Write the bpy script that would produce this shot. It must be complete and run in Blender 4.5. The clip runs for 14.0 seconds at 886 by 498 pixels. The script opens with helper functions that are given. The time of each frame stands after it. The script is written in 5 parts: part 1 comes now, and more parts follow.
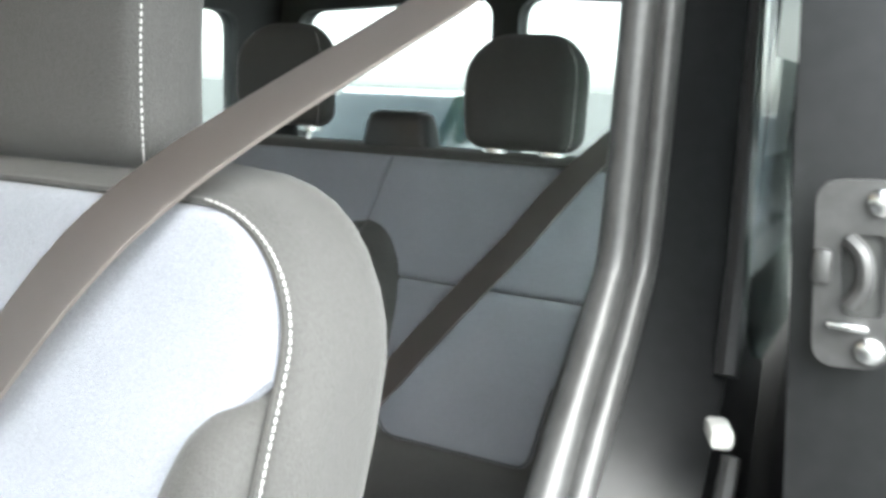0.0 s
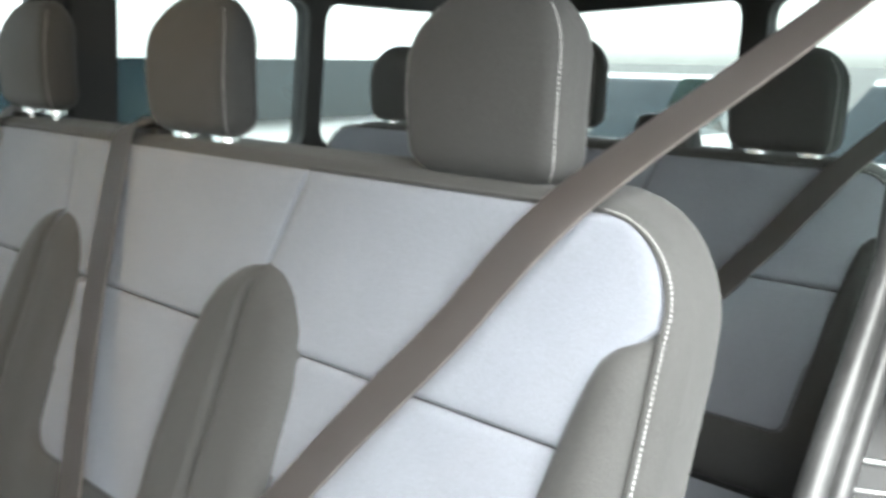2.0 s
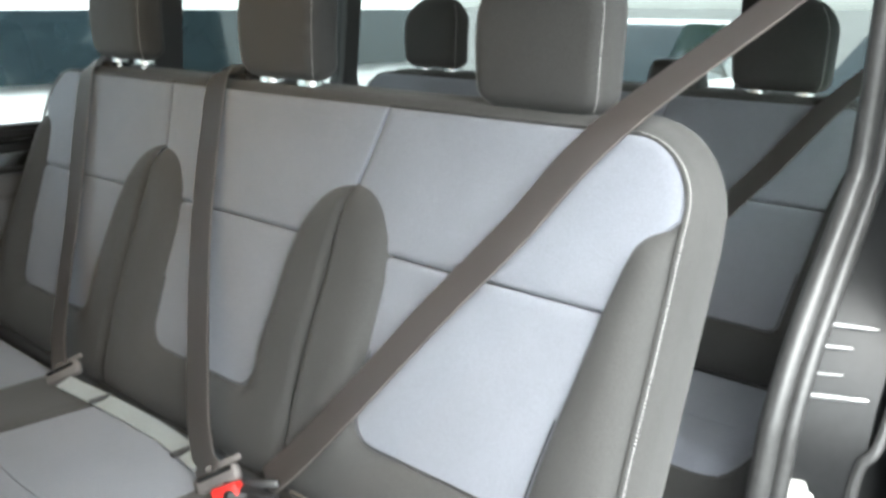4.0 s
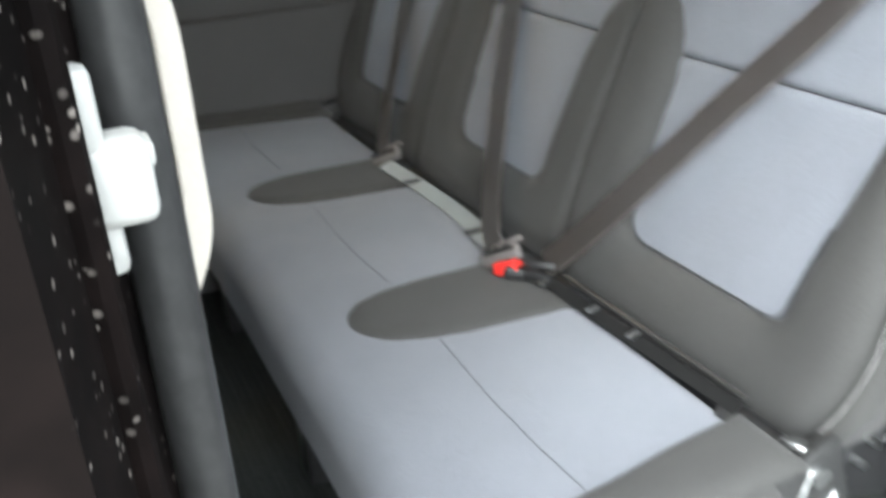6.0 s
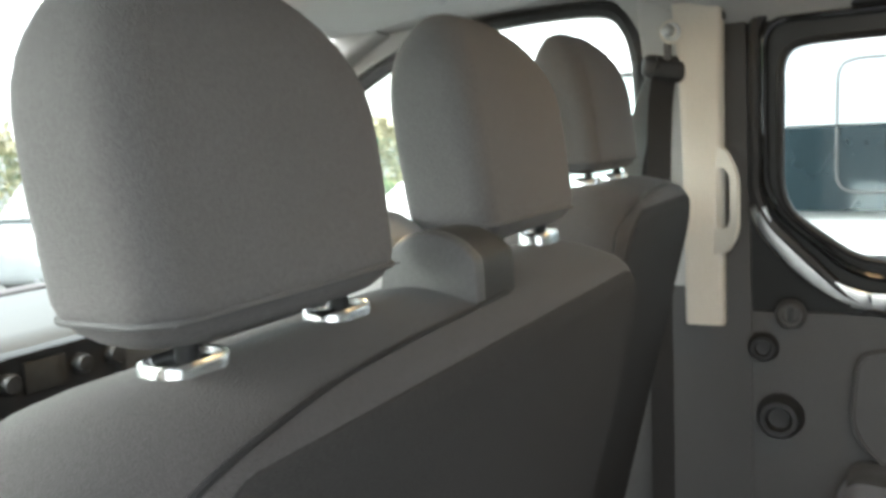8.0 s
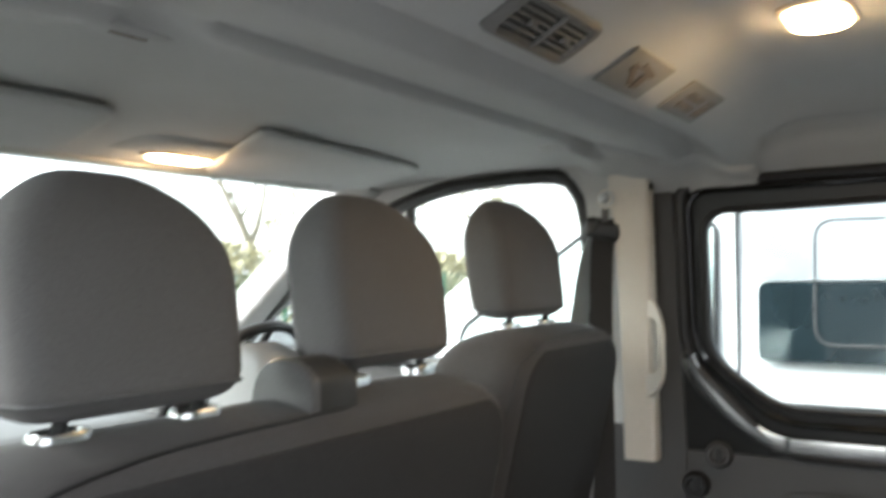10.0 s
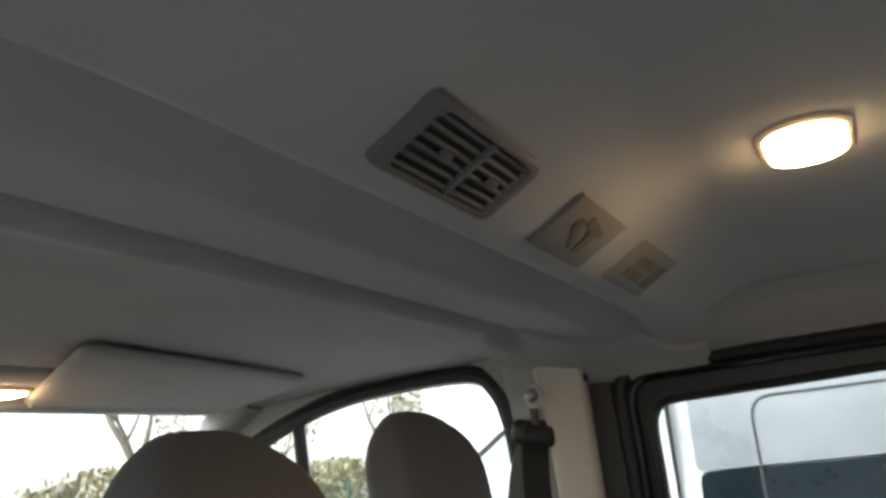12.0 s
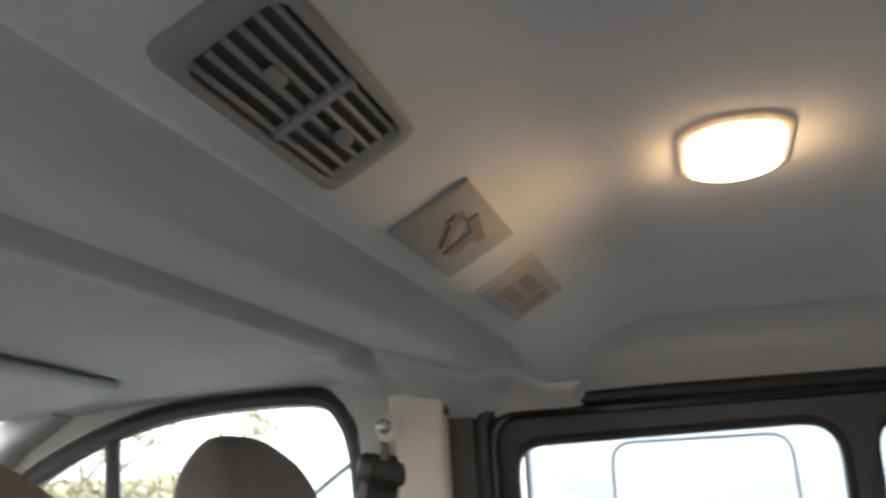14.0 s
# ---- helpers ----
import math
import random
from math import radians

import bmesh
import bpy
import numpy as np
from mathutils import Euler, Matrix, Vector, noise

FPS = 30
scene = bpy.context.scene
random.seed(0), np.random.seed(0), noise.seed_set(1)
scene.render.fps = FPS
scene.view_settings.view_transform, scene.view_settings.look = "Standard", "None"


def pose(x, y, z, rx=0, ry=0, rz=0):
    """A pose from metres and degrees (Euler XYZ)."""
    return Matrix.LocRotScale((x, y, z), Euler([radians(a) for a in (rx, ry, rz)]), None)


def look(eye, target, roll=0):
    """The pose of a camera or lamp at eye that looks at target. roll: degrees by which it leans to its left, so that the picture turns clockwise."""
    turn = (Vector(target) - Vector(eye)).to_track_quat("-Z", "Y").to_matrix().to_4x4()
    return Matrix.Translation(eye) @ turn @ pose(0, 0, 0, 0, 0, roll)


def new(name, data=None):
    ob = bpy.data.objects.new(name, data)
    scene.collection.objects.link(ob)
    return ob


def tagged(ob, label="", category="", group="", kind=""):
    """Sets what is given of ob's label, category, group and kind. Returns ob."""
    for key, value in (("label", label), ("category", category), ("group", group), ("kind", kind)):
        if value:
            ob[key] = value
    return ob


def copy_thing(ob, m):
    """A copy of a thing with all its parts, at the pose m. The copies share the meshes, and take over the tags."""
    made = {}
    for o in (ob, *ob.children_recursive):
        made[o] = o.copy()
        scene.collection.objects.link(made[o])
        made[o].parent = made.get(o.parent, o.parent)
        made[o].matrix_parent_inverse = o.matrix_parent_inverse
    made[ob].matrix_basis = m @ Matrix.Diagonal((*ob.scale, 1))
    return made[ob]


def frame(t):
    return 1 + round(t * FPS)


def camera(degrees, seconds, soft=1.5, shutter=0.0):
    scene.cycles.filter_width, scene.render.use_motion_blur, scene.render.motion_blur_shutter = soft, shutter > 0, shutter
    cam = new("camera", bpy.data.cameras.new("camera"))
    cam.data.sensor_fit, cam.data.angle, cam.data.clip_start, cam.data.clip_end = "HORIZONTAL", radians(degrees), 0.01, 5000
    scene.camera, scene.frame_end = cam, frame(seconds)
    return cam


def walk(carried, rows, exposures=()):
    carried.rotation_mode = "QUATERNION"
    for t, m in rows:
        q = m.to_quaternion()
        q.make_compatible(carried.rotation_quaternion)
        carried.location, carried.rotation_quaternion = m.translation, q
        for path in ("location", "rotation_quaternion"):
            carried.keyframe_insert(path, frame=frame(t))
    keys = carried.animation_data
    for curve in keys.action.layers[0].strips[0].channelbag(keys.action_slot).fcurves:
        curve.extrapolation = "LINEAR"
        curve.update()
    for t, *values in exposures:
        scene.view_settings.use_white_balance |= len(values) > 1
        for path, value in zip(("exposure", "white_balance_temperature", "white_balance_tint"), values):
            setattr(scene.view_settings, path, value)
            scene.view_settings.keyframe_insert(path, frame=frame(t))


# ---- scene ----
cam = camera(53.9, 14.0, soft=3.2, shutter=0.5)
PATH = [
    (0.0, (-0.206, 0.104, 1.549), (0.489, -1.196, 1.271), 2.0),
    (0.3, (-0.221, 0.166, 1.551), (0.403, -1.167, 1.261), 1.8),
    (0.5, (-0.224, 0.209, 1.560), (0.368, -1.135, 1.254), 2.1),
    (1.0, (-0.216, 0.271, 1.566), (0.441, -1.036, 1.236), 2.0),
    (1.5, (-0.211, 0.329, 1.588), (0.631, -0.849, 1.197), 1.7),
    (2.0, (-0.246, 0.387, 1.607), (0.732, -0.704, 1.286), 0.8),
    (2.2, (-0.258, 0.410, 1.617), (0.755, -0.646, 1.287), 0.7),
    (4.3, (-0.366, 0.635, 1.620), (0.574, -0.445, 1.172), 0.5),
    (4.5, (-0.377, 0.635, 1.606), (0.554, -0.430, 1.108), 0.7),
    (5.0, (-0.395, 0.635, 1.575), (0.559, -0.347, 0.963), 0.7),
    (5.5, (-0.422, 0.632, 1.570), (0.641, -0.180, 0.892), -0.8),
    (6.0, (-0.439, 0.610, 1.576), (0.787, 0.044, 0.922), -2.9),
    (6.2, (-0.433, 0.566, 1.554), (0.877, 0.128, 0.969), -3.0),
    (6.5, (-0.373, 0.489, 1.566), (1.013, 0.249, 1.044), -3.4),
    (7.0, (-0.278, 0.405, 1.591), (1.157, 0.542, 1.173), -4.0),
    (7.3, (-0.192, 0.362, 1.603), (1.221, 0.717, 1.244), -3.3),
    (7.5, (-0.138, 0.321, 1.605), (1.240, 0.828, 1.300), -3.4),
    (7.7, (-0.076, 0.317, 1.607), (1.269, 0.929, 1.347), -3.4),
    (9.8, (-0.186, -0.027, 1.625), (1.038, 0.839, 1.596), -1.1),
    (10.0, (-0.178, -0.018, 1.624), (1.086, 0.788, 1.673), -0.7),
    (10.5, (-0.166, -0.016, 1.631), (1.126, 0.740, 1.728), -1.0),
    (11.0, (-0.131, -0.005, 1.633), (1.195, 0.690, 1.721), -0.9),
    (11.5, (-0.033, 0.057, 1.660), (1.287, 0.726, 1.902), -4.6),
    (12.0, (0.094, 0.142, 1.671), (1.412, 0.754, 2.044), -6.3),
    (12.5, (0.180, 0.179, 1.679), (1.485, 0.803, 2.074), -6.0),
    (13.0, (0.227, 0.202, 1.681), (1.547, 0.785, 2.092), -4.6),
    (13.5, (0.254, 0.199, 1.687), (1.604, 0.705, 2.103), -3.9),
    (14.0, (0.261, 0.192, 1.690), (1.649, 0.599, 2.087), -2.8),
]
walk(cam, [(t, look(eye, target, roll)) for t, eye, target, roll in PATH],
     exposures=[(0.0, 3.98, 6400, 4), (1.0, 3.8, 6400, 4), (2.2, 3.68, 6400, 4), (4.3, 3.52, 6300, 4), (5.5, 3.25, 6200, 4), (6.0, 3.25, 6200, 4), (6.5, 3.3, 6300, 4), (7.5, 3.68, 6500, 4), (9.8, 3.5, 6400, 6), (10.5, 2.75, 6400, 8), (11.5, 2.2, 6500, 9), (12.0, 2.4, 6600, 10), (12.5, 2.85, 6500, 11), (14.0, 3.32, 6400, 12)])

# ---- world and sun ----
world = bpy.data.worlds.new("overcast_sky")
scene.world = world
world.use_nodes = True
wn = world.node_tree
sky = wn.nodes.new("ShaderNodeTexSky")
sky.sky_type = "NISHITA"
sky.sun_disc = False
sky.sun_elevation = radians(45)
sky.sun_rotation = radians(-55)
sky.air_density, sky.dust_density, sky.ozone_density = 1.0, 2.0, 1.0
grey = wn.nodes.new("ShaderNodeHueSaturation")
grey.inputs["Saturation"].default_value = 0.2
wn.links.new(sky.outputs[0], grey.inputs["Color"])
wn.links.new(grey.outputs[0], wn.nodes["Background"].inputs["Color"])
wn.nodes["Background"].inputs["Strength"].default_value = 0.10
sun_data = bpy.data.lights.new("sun", "SUN")
sun_data.energy, sun_data.angle, sun_data.color = 0.6, radians(60), (1.0, 0.98, 0.96)
sun = new("sun", sun_data)
sun.matrix_world = look((-4.5, 3.2, 5.6), (0, 0, 0.0))


# ---- materials ----
def shader(name, colour, rough=0.6, metal=0.0, scale=60.0, vary=0.15, bump=0.1, coarse=4.0, stain=0.12, weave=0.0, spec=0.5, sheen=0.0, coat=0.0):
    m = bpy.data.materials.new(name)
    m.use_nodes = True
    nt = m.node_tree
    b = nt.nodes["Principled BSDF"]
    co = nt.nodes.new("ShaderNodeTexCoord")
    fine = nt.nodes.new("ShaderNodeTexNoise")
    fine.inputs["Scale"].default_value = scale
    fine.inputs["Detail"].default_value = 4
    big = nt.nodes.new("ShaderNodeTexNoise")
    big.inputs["Scale"].default_value = coarse
    big.inputs["Detail"].default_value = 5
    for n in (fine, big):
        nt.links.new(co.outputs["Object"], n.inputs["Vector"])
    prev = None
    for n, amount in ((fine, vary), (big, stain)):
        ramp = nt.nodes.new("ShaderNodeMapRange")
        ramp.inputs["From Min"].default_value, ramp.inputs["From Max"].default_value = 0.3, 0.7
        ramp.inputs["To Min"].default_value, ramp.inputs["To Max"].default_value = 1 - amount, 1 + amount
        nt.links.new(n.outputs["Fac"], ramp.inputs["Value"])
        mix = nt.nodes.new("ShaderNodeVectorMath")
        mix.operation = "MULTIPLY"
        if prev is None:
            mix.inputs[0].default_value = colour
        else:
            nt.links.new(prev.outputs[0], mix.inputs[0])
        nt.links.new(ramp.outputs[0], mix.inputs[1])
        prev = mix
    nt.links.new(prev.outputs[0], b.inputs["Base Color"])
    b.inputs["Metallic"].default_value = metal
    rr = nt.nodes.new("ShaderNodeMapRange")
    rr.inputs["To Min"].default_value, rr.inputs["To Max"].default_value = max(rough - 0.08, 0.02), min(rough + 0.08, 1)
    nt.links.new(big.outputs["Fac"], rr.inputs["Value"])
    nt.links.new(rr.outputs[0], b.inputs["Roughness"])
    b.inputs["Specular IOR Level"].default_value = spec
    b.inputs["Sheen Weight"].default_value = sheen
    b.inputs["Coat Weight"].default_value = coat
    bp = nt.nodes.new("ShaderNodeBump")
    bp.inputs["Strength"].default_value = bump
    bp.inputs["Distance"].default_value = 0.002
    src = fine.outputs["Fac"]
    if weave:
        wv = nt.nodes.new("ShaderNodeTexVoronoi")
        wv.inputs["Scale"].default_value = weave
        nt.links.new(co.outputs["Object"], wv.inputs["Vector"])
        src = wv.outputs["Distance"]
    nt.links.new(src, bp.inputs["Height"])
    nt.links.new(bp.outputs[0], b.inputs["Normal"])
    return m


def glass(name, tint, rough=0.0):
    m = bpy.data.materials.new(name)
    m.use_nodes = True
    nt = m.node_tree
    nt.nodes.remove(nt.nodes["Principled BSDF"])
    clear = nt.nodes.new("ShaderNodeBsdfTransparent")
    clear.inputs["Color"].default_value = (*tint, 1)
    gloss = nt.nodes.new("ShaderNodeBsdfGlossy")
    gloss.inputs["Roughness"].default_value = 0.02
    edge = nt.nodes.new("ShaderNodeLayerWeight")
    edge.inputs["Blend"].default_value = 0.5
    rise = nt.nodes.new("ShaderNodeMath")
    rise.operation = "POWER"
    rise.inputs[1].default_value = 4.0
    nt.links.new(edge.outputs["Facing"], rise.inputs[0])
    fres = nt.nodes.new("ShaderNodeMapRange")
    fres.inputs["To Min"].default_value, fres.inputs["To Max"].default_value = 0.02, 0.6
    nt.links.new(rise.outputs[0], fres.inputs["Value"])
    mix = nt.nodes.new("ShaderNodeMixShader")
    nt.links.new(fres.outputs[0], mix.inputs[0])
    nt.links.new(clear.outputs[0], mix.inputs[1])
    nt.links.new(gloss.outputs[0], mix.inputs[2])
    nt.links.new(mix.outputs[0], nt.nodes["Material Output"].inputs["Surface"])
    return m


def glow(name, colour, strength):
    m = bpy.data.materials.new(name)
    m.use_nodes = True
    b = m.node_tree.nodes["Principled BSDF"]
    b.inputs["Base Color"].default_value = (*colour, 1)
    b.inputs["Emission Color"].default_value = (*colour, 1)
    b.inputs["Emission Strength"].default_value = strength
    return m


BLUE = shader("blue_grey_cloth", (0.195, 0.205, 0.236), 0.95, scale=500, vary=0.10, bump=0.35, coarse=9, stain=0.05, weave=900, spec=0.2, sheen=0.15)
DARK = shader("charcoal_cloth", (0.050, 0.0495, 0.048), 0.85, scale=400, vary=0.12, bump=0.3, coarse=7, stain=0.08, weave=700, spec=0.3, sheen=0.1)
# Rear panel cloth: shade on the seat back is put into its colour.
FRONTSHADE = shader("shaded_seat_back_cloth", (0.040, 0.039, 0.039), 0.9, scale=420, vary=0.12, bump=0.3, coarse=6, stain=0.08, weave=800, spec=0.2)
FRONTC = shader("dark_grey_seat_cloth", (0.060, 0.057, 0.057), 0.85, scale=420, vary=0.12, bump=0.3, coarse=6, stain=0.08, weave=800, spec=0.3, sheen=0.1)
# FRONTC cloth again, lighter for the light the headrests catch.
FRONTLIT = shader("lit_headrest_cloth", (0.115, 0.110, 0.109), 0.85, scale=420, vary=0.12, bump=0.3, coarse=6, stain=0.08, weave=800, spec=0.3, sheen=0.1)
SEAMC = shader("blue_grey_seam", (0.15, 0.16, 0.18), 0.95, scale=500, vary=0.1)
STITCH = shader("white_thread", (0.40, 0.40, 0.39), 0.8, scale=900, vary=0.1)
BELT = shader("belt_webbing", (0.036, 0.028, 0.025), 0.48, scale=300, vary=0.15, bump=0.3, weave=1200, coarse=12, stain=0.12, spec=0.35, sheen=0.12)


def thin_cloth(m, colour, share):
    """Lets light shine through a thin woven strap."""
    nt = m.node_tree
    out = nt.nodes["Material Output"]
    back = nt.nodes.new("ShaderNodeBsdfTranslucent")
    back.inputs["Color"].default_value = (*colour, 1)
    mix = nt.nodes.new("ShaderNodeMixShader")
    mix.inputs[0].default_value = share
    nt.links.new(nt.nodes["Principled BSDF"].outputs[0], mix.inputs[1])
    nt.links.new(back.outputs[0], mix.inputs[2])
    nt.links.new(mix.outputs[0], out.inputs["Surface"])


thin_cloth(BELT, (0.82, 0.79, 0.76), 0.42)
LAPBELT = shader("light_grey_strap", (0.26, 0.28, 0.28), 0.6, scale=300, vary=0.1, bump=0.3, coarse=10)
BLACKP = shader("black_plastic", (0.018, 0.018, 0.019), 0.45, scale=250, vary=0.2, bump=0.15, coarse=8)
GLOSSK = shader("gloss_black_paint", (0.012, 0.013, 0.014), 0.12, scale=30, vary=0.1, bump=0.01, coarse=5, coat=0.6)
JAMB = shader("dark_body_paint", (0.011, 0.0115, 0.012), 0.3, scale=80, vary=0.15, bump=0.02, coarse=5, stain=0.15, spec=0.22)
DIRTY = shader("dusty_dark_paint", (0.005, 0.0033, 0.003), 0.8, scale=35, vary=0.5, bump=0.06, coarse=8, stain=0.4, spec=0.08)


def add_specks(m, scale, colour):
    """Scattered pale specks of dust over a paint."""
    nt = m.node_tree
    b = nt.nodes["Principled BSDF"]
    src = b.inputs["Base Color"].links[0].from_socket
    co = nt.nodes.new("ShaderNodeTexCoord")
    vo = nt.nodes.new("ShaderNodeTexVoronoi")
    vo.inputs["Scale"].default_value = scale
    nt.links.new(co.outputs["Object"], vo.inputs["Vector"])
    near = nt.nodes.new("ShaderNodeMapRange")
    near.inputs["From Min"].default_value, near.inputs["From Max"].default_value = 0.12, 0.30
    near.inputs["To Min"].default_value, near.inputs["To Max"].default_value = 1.0, 0.0
    nt.links.new(vo.outputs["Distance"], near.inputs["Value"])
    few = nt.nodes.new("ShaderNodeSeparateColor")
    nt.links.new(vo.outputs["Color"], few.inputs[0])
    pick = nt.nodes.new("ShaderNodeMapRange")
    pick.inputs["From Min"].default_value, pick.inputs["From Max"].default_value = 0.55, 1.0
    nt.links.new(few.outputs[0], pick.inputs["Value"])
    both = nt.nodes.new("ShaderNodeMath")
    both.operation = "MULTIPLY"
    nt.links.new(near.outputs[0], both.inputs[0])
    nt.links.new(pick.outputs[0], both.inputs[1])
    mix = nt.nodes.new("ShaderNodeMix")
    mix.data_type = "RGBA"
    nt.links.new(both.outputs[0], mix.inputs["Factor"])
    nt.links.new(src, mix.inputs["A"])
    mix.inputs["B"].default_value = (*colour, 1)
    nt.links.new(mix.outputs["Result"], b.inputs["Base Color"])


add_specks(DIRTY, 130, (0.35, 0.31, 0.28))
DARKTRIM = shader("dark_pillar_plastic", (0.030, 0.030, 0.030), 0.6, scale=350, vary=0.1, bump=0.25, coarse=4, stain=0.08)
CARD = shader("grey_door_plastic", (0.066, 0.064, 0.064), 0.6, scale=350, vary=0.1, bump=0.25, coarse=4, stain=0.08)
OUTLETM = shader("dark_outlet_plastic", (0.095, 0.093, 0.092), 0.35, scale=300, vary=0.1, bump=0.1)
CREAM = shader("pale_grey_beige_plastic", (0.62, 0.57, 0.50), 0.5, scale=300, vary=0.04, bump=0.1, coarse=6, stain=0.04)
LINER = shader("headliner_felt", (0.50, 0.50, 0.49), 0.95, scale=700, vary=0.06, bump=0.2, coarse=5, stain=0.04, spec=0.1)
VENTM = shader("grey_vent_plastic", (0.17, 0.17, 0.167), 0.55, scale=300, vary=0.05, bump=0.1)
BEZEL = shader("vent_bezel_plastic", (0.19, 0.185, 0.18), 0.6, scale=300, vary=0.05, bump=0.1)
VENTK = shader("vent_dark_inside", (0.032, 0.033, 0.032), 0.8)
RUBBER = shader("rubber_floor", (0.040, 0.044, 0.042), 0.55, scale=90, vary=0.25, bump=0.3, coarse=6, stain=0.25)
SEALM = shader("rubber_seal", (0.036, 0.036, 0.036), 0.38, scale=120, vary=0.2, bump=0.03, coarse=14, stain=0.2)
METAL = shader("worn_steel", (0.55, 0.56, 0.56), 0.32, metal=1.0, scale=90, vary=0.15, bump=0.05)
PLATE = shader("dull_zinc", (0.07, 0.07, 0.07), 0.4, metal=0.6, scale=90, vary=0.15, bump=0.05)
CHROME = shader("bright_steel", (0.62, 0.63, 0.63), 0.26, metal=1.0, scale=60, vary=0.05, bump=0.0)
DASH = shader("dark_dash_plastic", (0.075, 0.078, 0.080), 0.55, scale=250, vary=0.06, bump=0.15)
STRIP = shader("satin_metal_strip", (0.42, 0.43, 0.43), 0.22, metal=1.0, scale=60, vary=0.08, bump=0.01)
DARKBELT = shader("dark_belt_webbing", (0.03, 0.029, 0.029), 0.6, scale=300, vary=0.15, bump=0.3)
STRAPK = shader("black_strap_webbing", (0.012, 0.012, 0.012), 0.8, scale=300, vary=0.2, bump=0.3, spec=0.1)
FRONTSEAM = shader("front_seat_thread", (0.10, 0.10, 0.10), 0.8, scale=900, vary=0.1)
RED = shader("red_buckle_plastic", (0.65, 0.03, 0.025), 0.35, scale=200, vary=0.05, bump=0.02)
WHITEP = shader("white_plastic", (0.50, 0.50, 0.475), 0.4, scale=200, vary=0.04, bump=0.05)
WHITECAR = shader("white_car_paint", (0.78, 0.79, 0.80), 0.18, scale=40, vary=0.02, bump=0.0, coat=0.6)
SILVER = shader("silver_car_paint", (0.42, 0.44, 0.46), 0.25, metal=0.5, scale=200, vary=0.05, bump=0.0, coat=0.5)
DARKCAR = shader("dark_blue_car_paint", (0.02, 0.025, 0.035), 0.2, scale=100, vary=0.05, bump=0.0, coat=0.6)
GREYP = shader("pale_grey_car_paint", (0.30, 0.32, 0.34), 0.3, scale=60, vary=0.04, bump=0.0, coat=0.3)
# Opaque pane: the sky seen through it is put into its colour.
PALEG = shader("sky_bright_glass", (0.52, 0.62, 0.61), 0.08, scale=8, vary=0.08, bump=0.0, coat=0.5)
TINT = shader("tinted_glass_dark", (0.012, 0.02, 0.024), 0.05, scale=10, vary=0.05, bump=0.0, coat=0.3)
ASPHALT = shader("pale_concrete", (0.13, 0.13, 0.126), 0.9, scale=160, vary=0.4, bump=0.5, coarse=0.6, stain=0.25)
GRASS = shader("grass_ground", (0.06, 0.10, 0.025), 0.95, scale=60, vary=0.5, bump=0.6, coarse=0.5, stain=0.3)
BARK = shader("bark", (0.24, 0.21, 0.17), 0.95, scale=40, vary=0.4, bump=0.8, coarse=5, stain=0.3)
LEAF = shader("leaves", (0.09, 0.14, 0.035), 0.75, scale=9, vary=0.45, bump=0.2, coarse=1.2, stain=0.3)
HEDGE = shader("winter_hedge_leaves", (0.33, 0.30, 0.19), 0.85, scale=9, vary=0.45, bump=0.2, coarse=1.2, stain=0.3)
FENCE = shader("green_fence_wire", (0.03, 0.12, 0.07), 0.5, scale=50, vary=0.1)
REARG = glass("privacy_window_glass", (0.66, 0.70, 0.69))
TINTG = glass("tinted_window_glass", (0.90, 0.94, 0.94))
CLEAR = glass("clear_window_glass", (0.93, 0.96, 0.95))
LAMPW = glow("warm_lamp_lens", (1.0, 0.68, 0.34), 9.0)
LAMPR = shader("lamp_clear_surround", (0.75, 0.62, 0.45), 0.3, scale=60, vary=0.05, bump=0.0)
TONGUE = shader("brown_grey_tongue", (0.12, 0.11, 0.105), 0.5, scale=200, vary=0.1, bump=0.05)
LABELM = shader("beige_sticker", (0.24, 0.225, 0.20), 0.6, scale=40, vary=0.06, bump=0.02)
LABELK = shader("printed_mark", (0.16, 0.12, 0.09), 0.6, scale=40, vary=0.1, bump=0.0)


# ---- building tools ----
def part(name, bm, material, parent=None, label="", smooth=True):
    me = bpy.data.meshes.new(name)
    bmesh.ops.recalc_face_normals(bm, faces=bm.faces[:])
    bm.to_mesh(me)
    bm.free()
    me.materials.append(material)
    if smooth:
        me.polygons.foreach_set("use_smooth", [True] * len(me.polygons))
        me.set_sharp_from_angle(angle=radians(42))
    ob = new(name, me)
    if parent is not None:
        ob.parent = parent
    if label:
        ob["label"] = label
    return ob


def thing(name, label, category, group="", kind="", at=(0, 0, 0)):
    ob = new(name)
    ob.location = at
    ob.empty_display_size = 0.1
    return tagged(ob, label, category, group, kind)


def rbox(bm, c, s, bevel=0.005, seg=2, rot=None):
    m = Matrix.Translation(c) @ (Euler([radians(a) for a in rot]).to_matrix().to_4x4() if rot else Matrix()) @ Matrix.Diagonal((*s, 1))
    r = bmesh.ops.create_cube(bm, size=1, matrix=m)
    if bevel > 0:
        es = list({e for v in r["verts"] for e in v.link_edges})
        bmesh.ops.bevel(bm, geom=es, offset=bevel, segments=seg, profile=0.5, affect="EDGES", clamp_overlap=True)
    return bm


def box(c, s, bevel=0.005, seg=2, rot=None):
    return rbox(bmesh.new(), c, s, bevel, seg, rot)


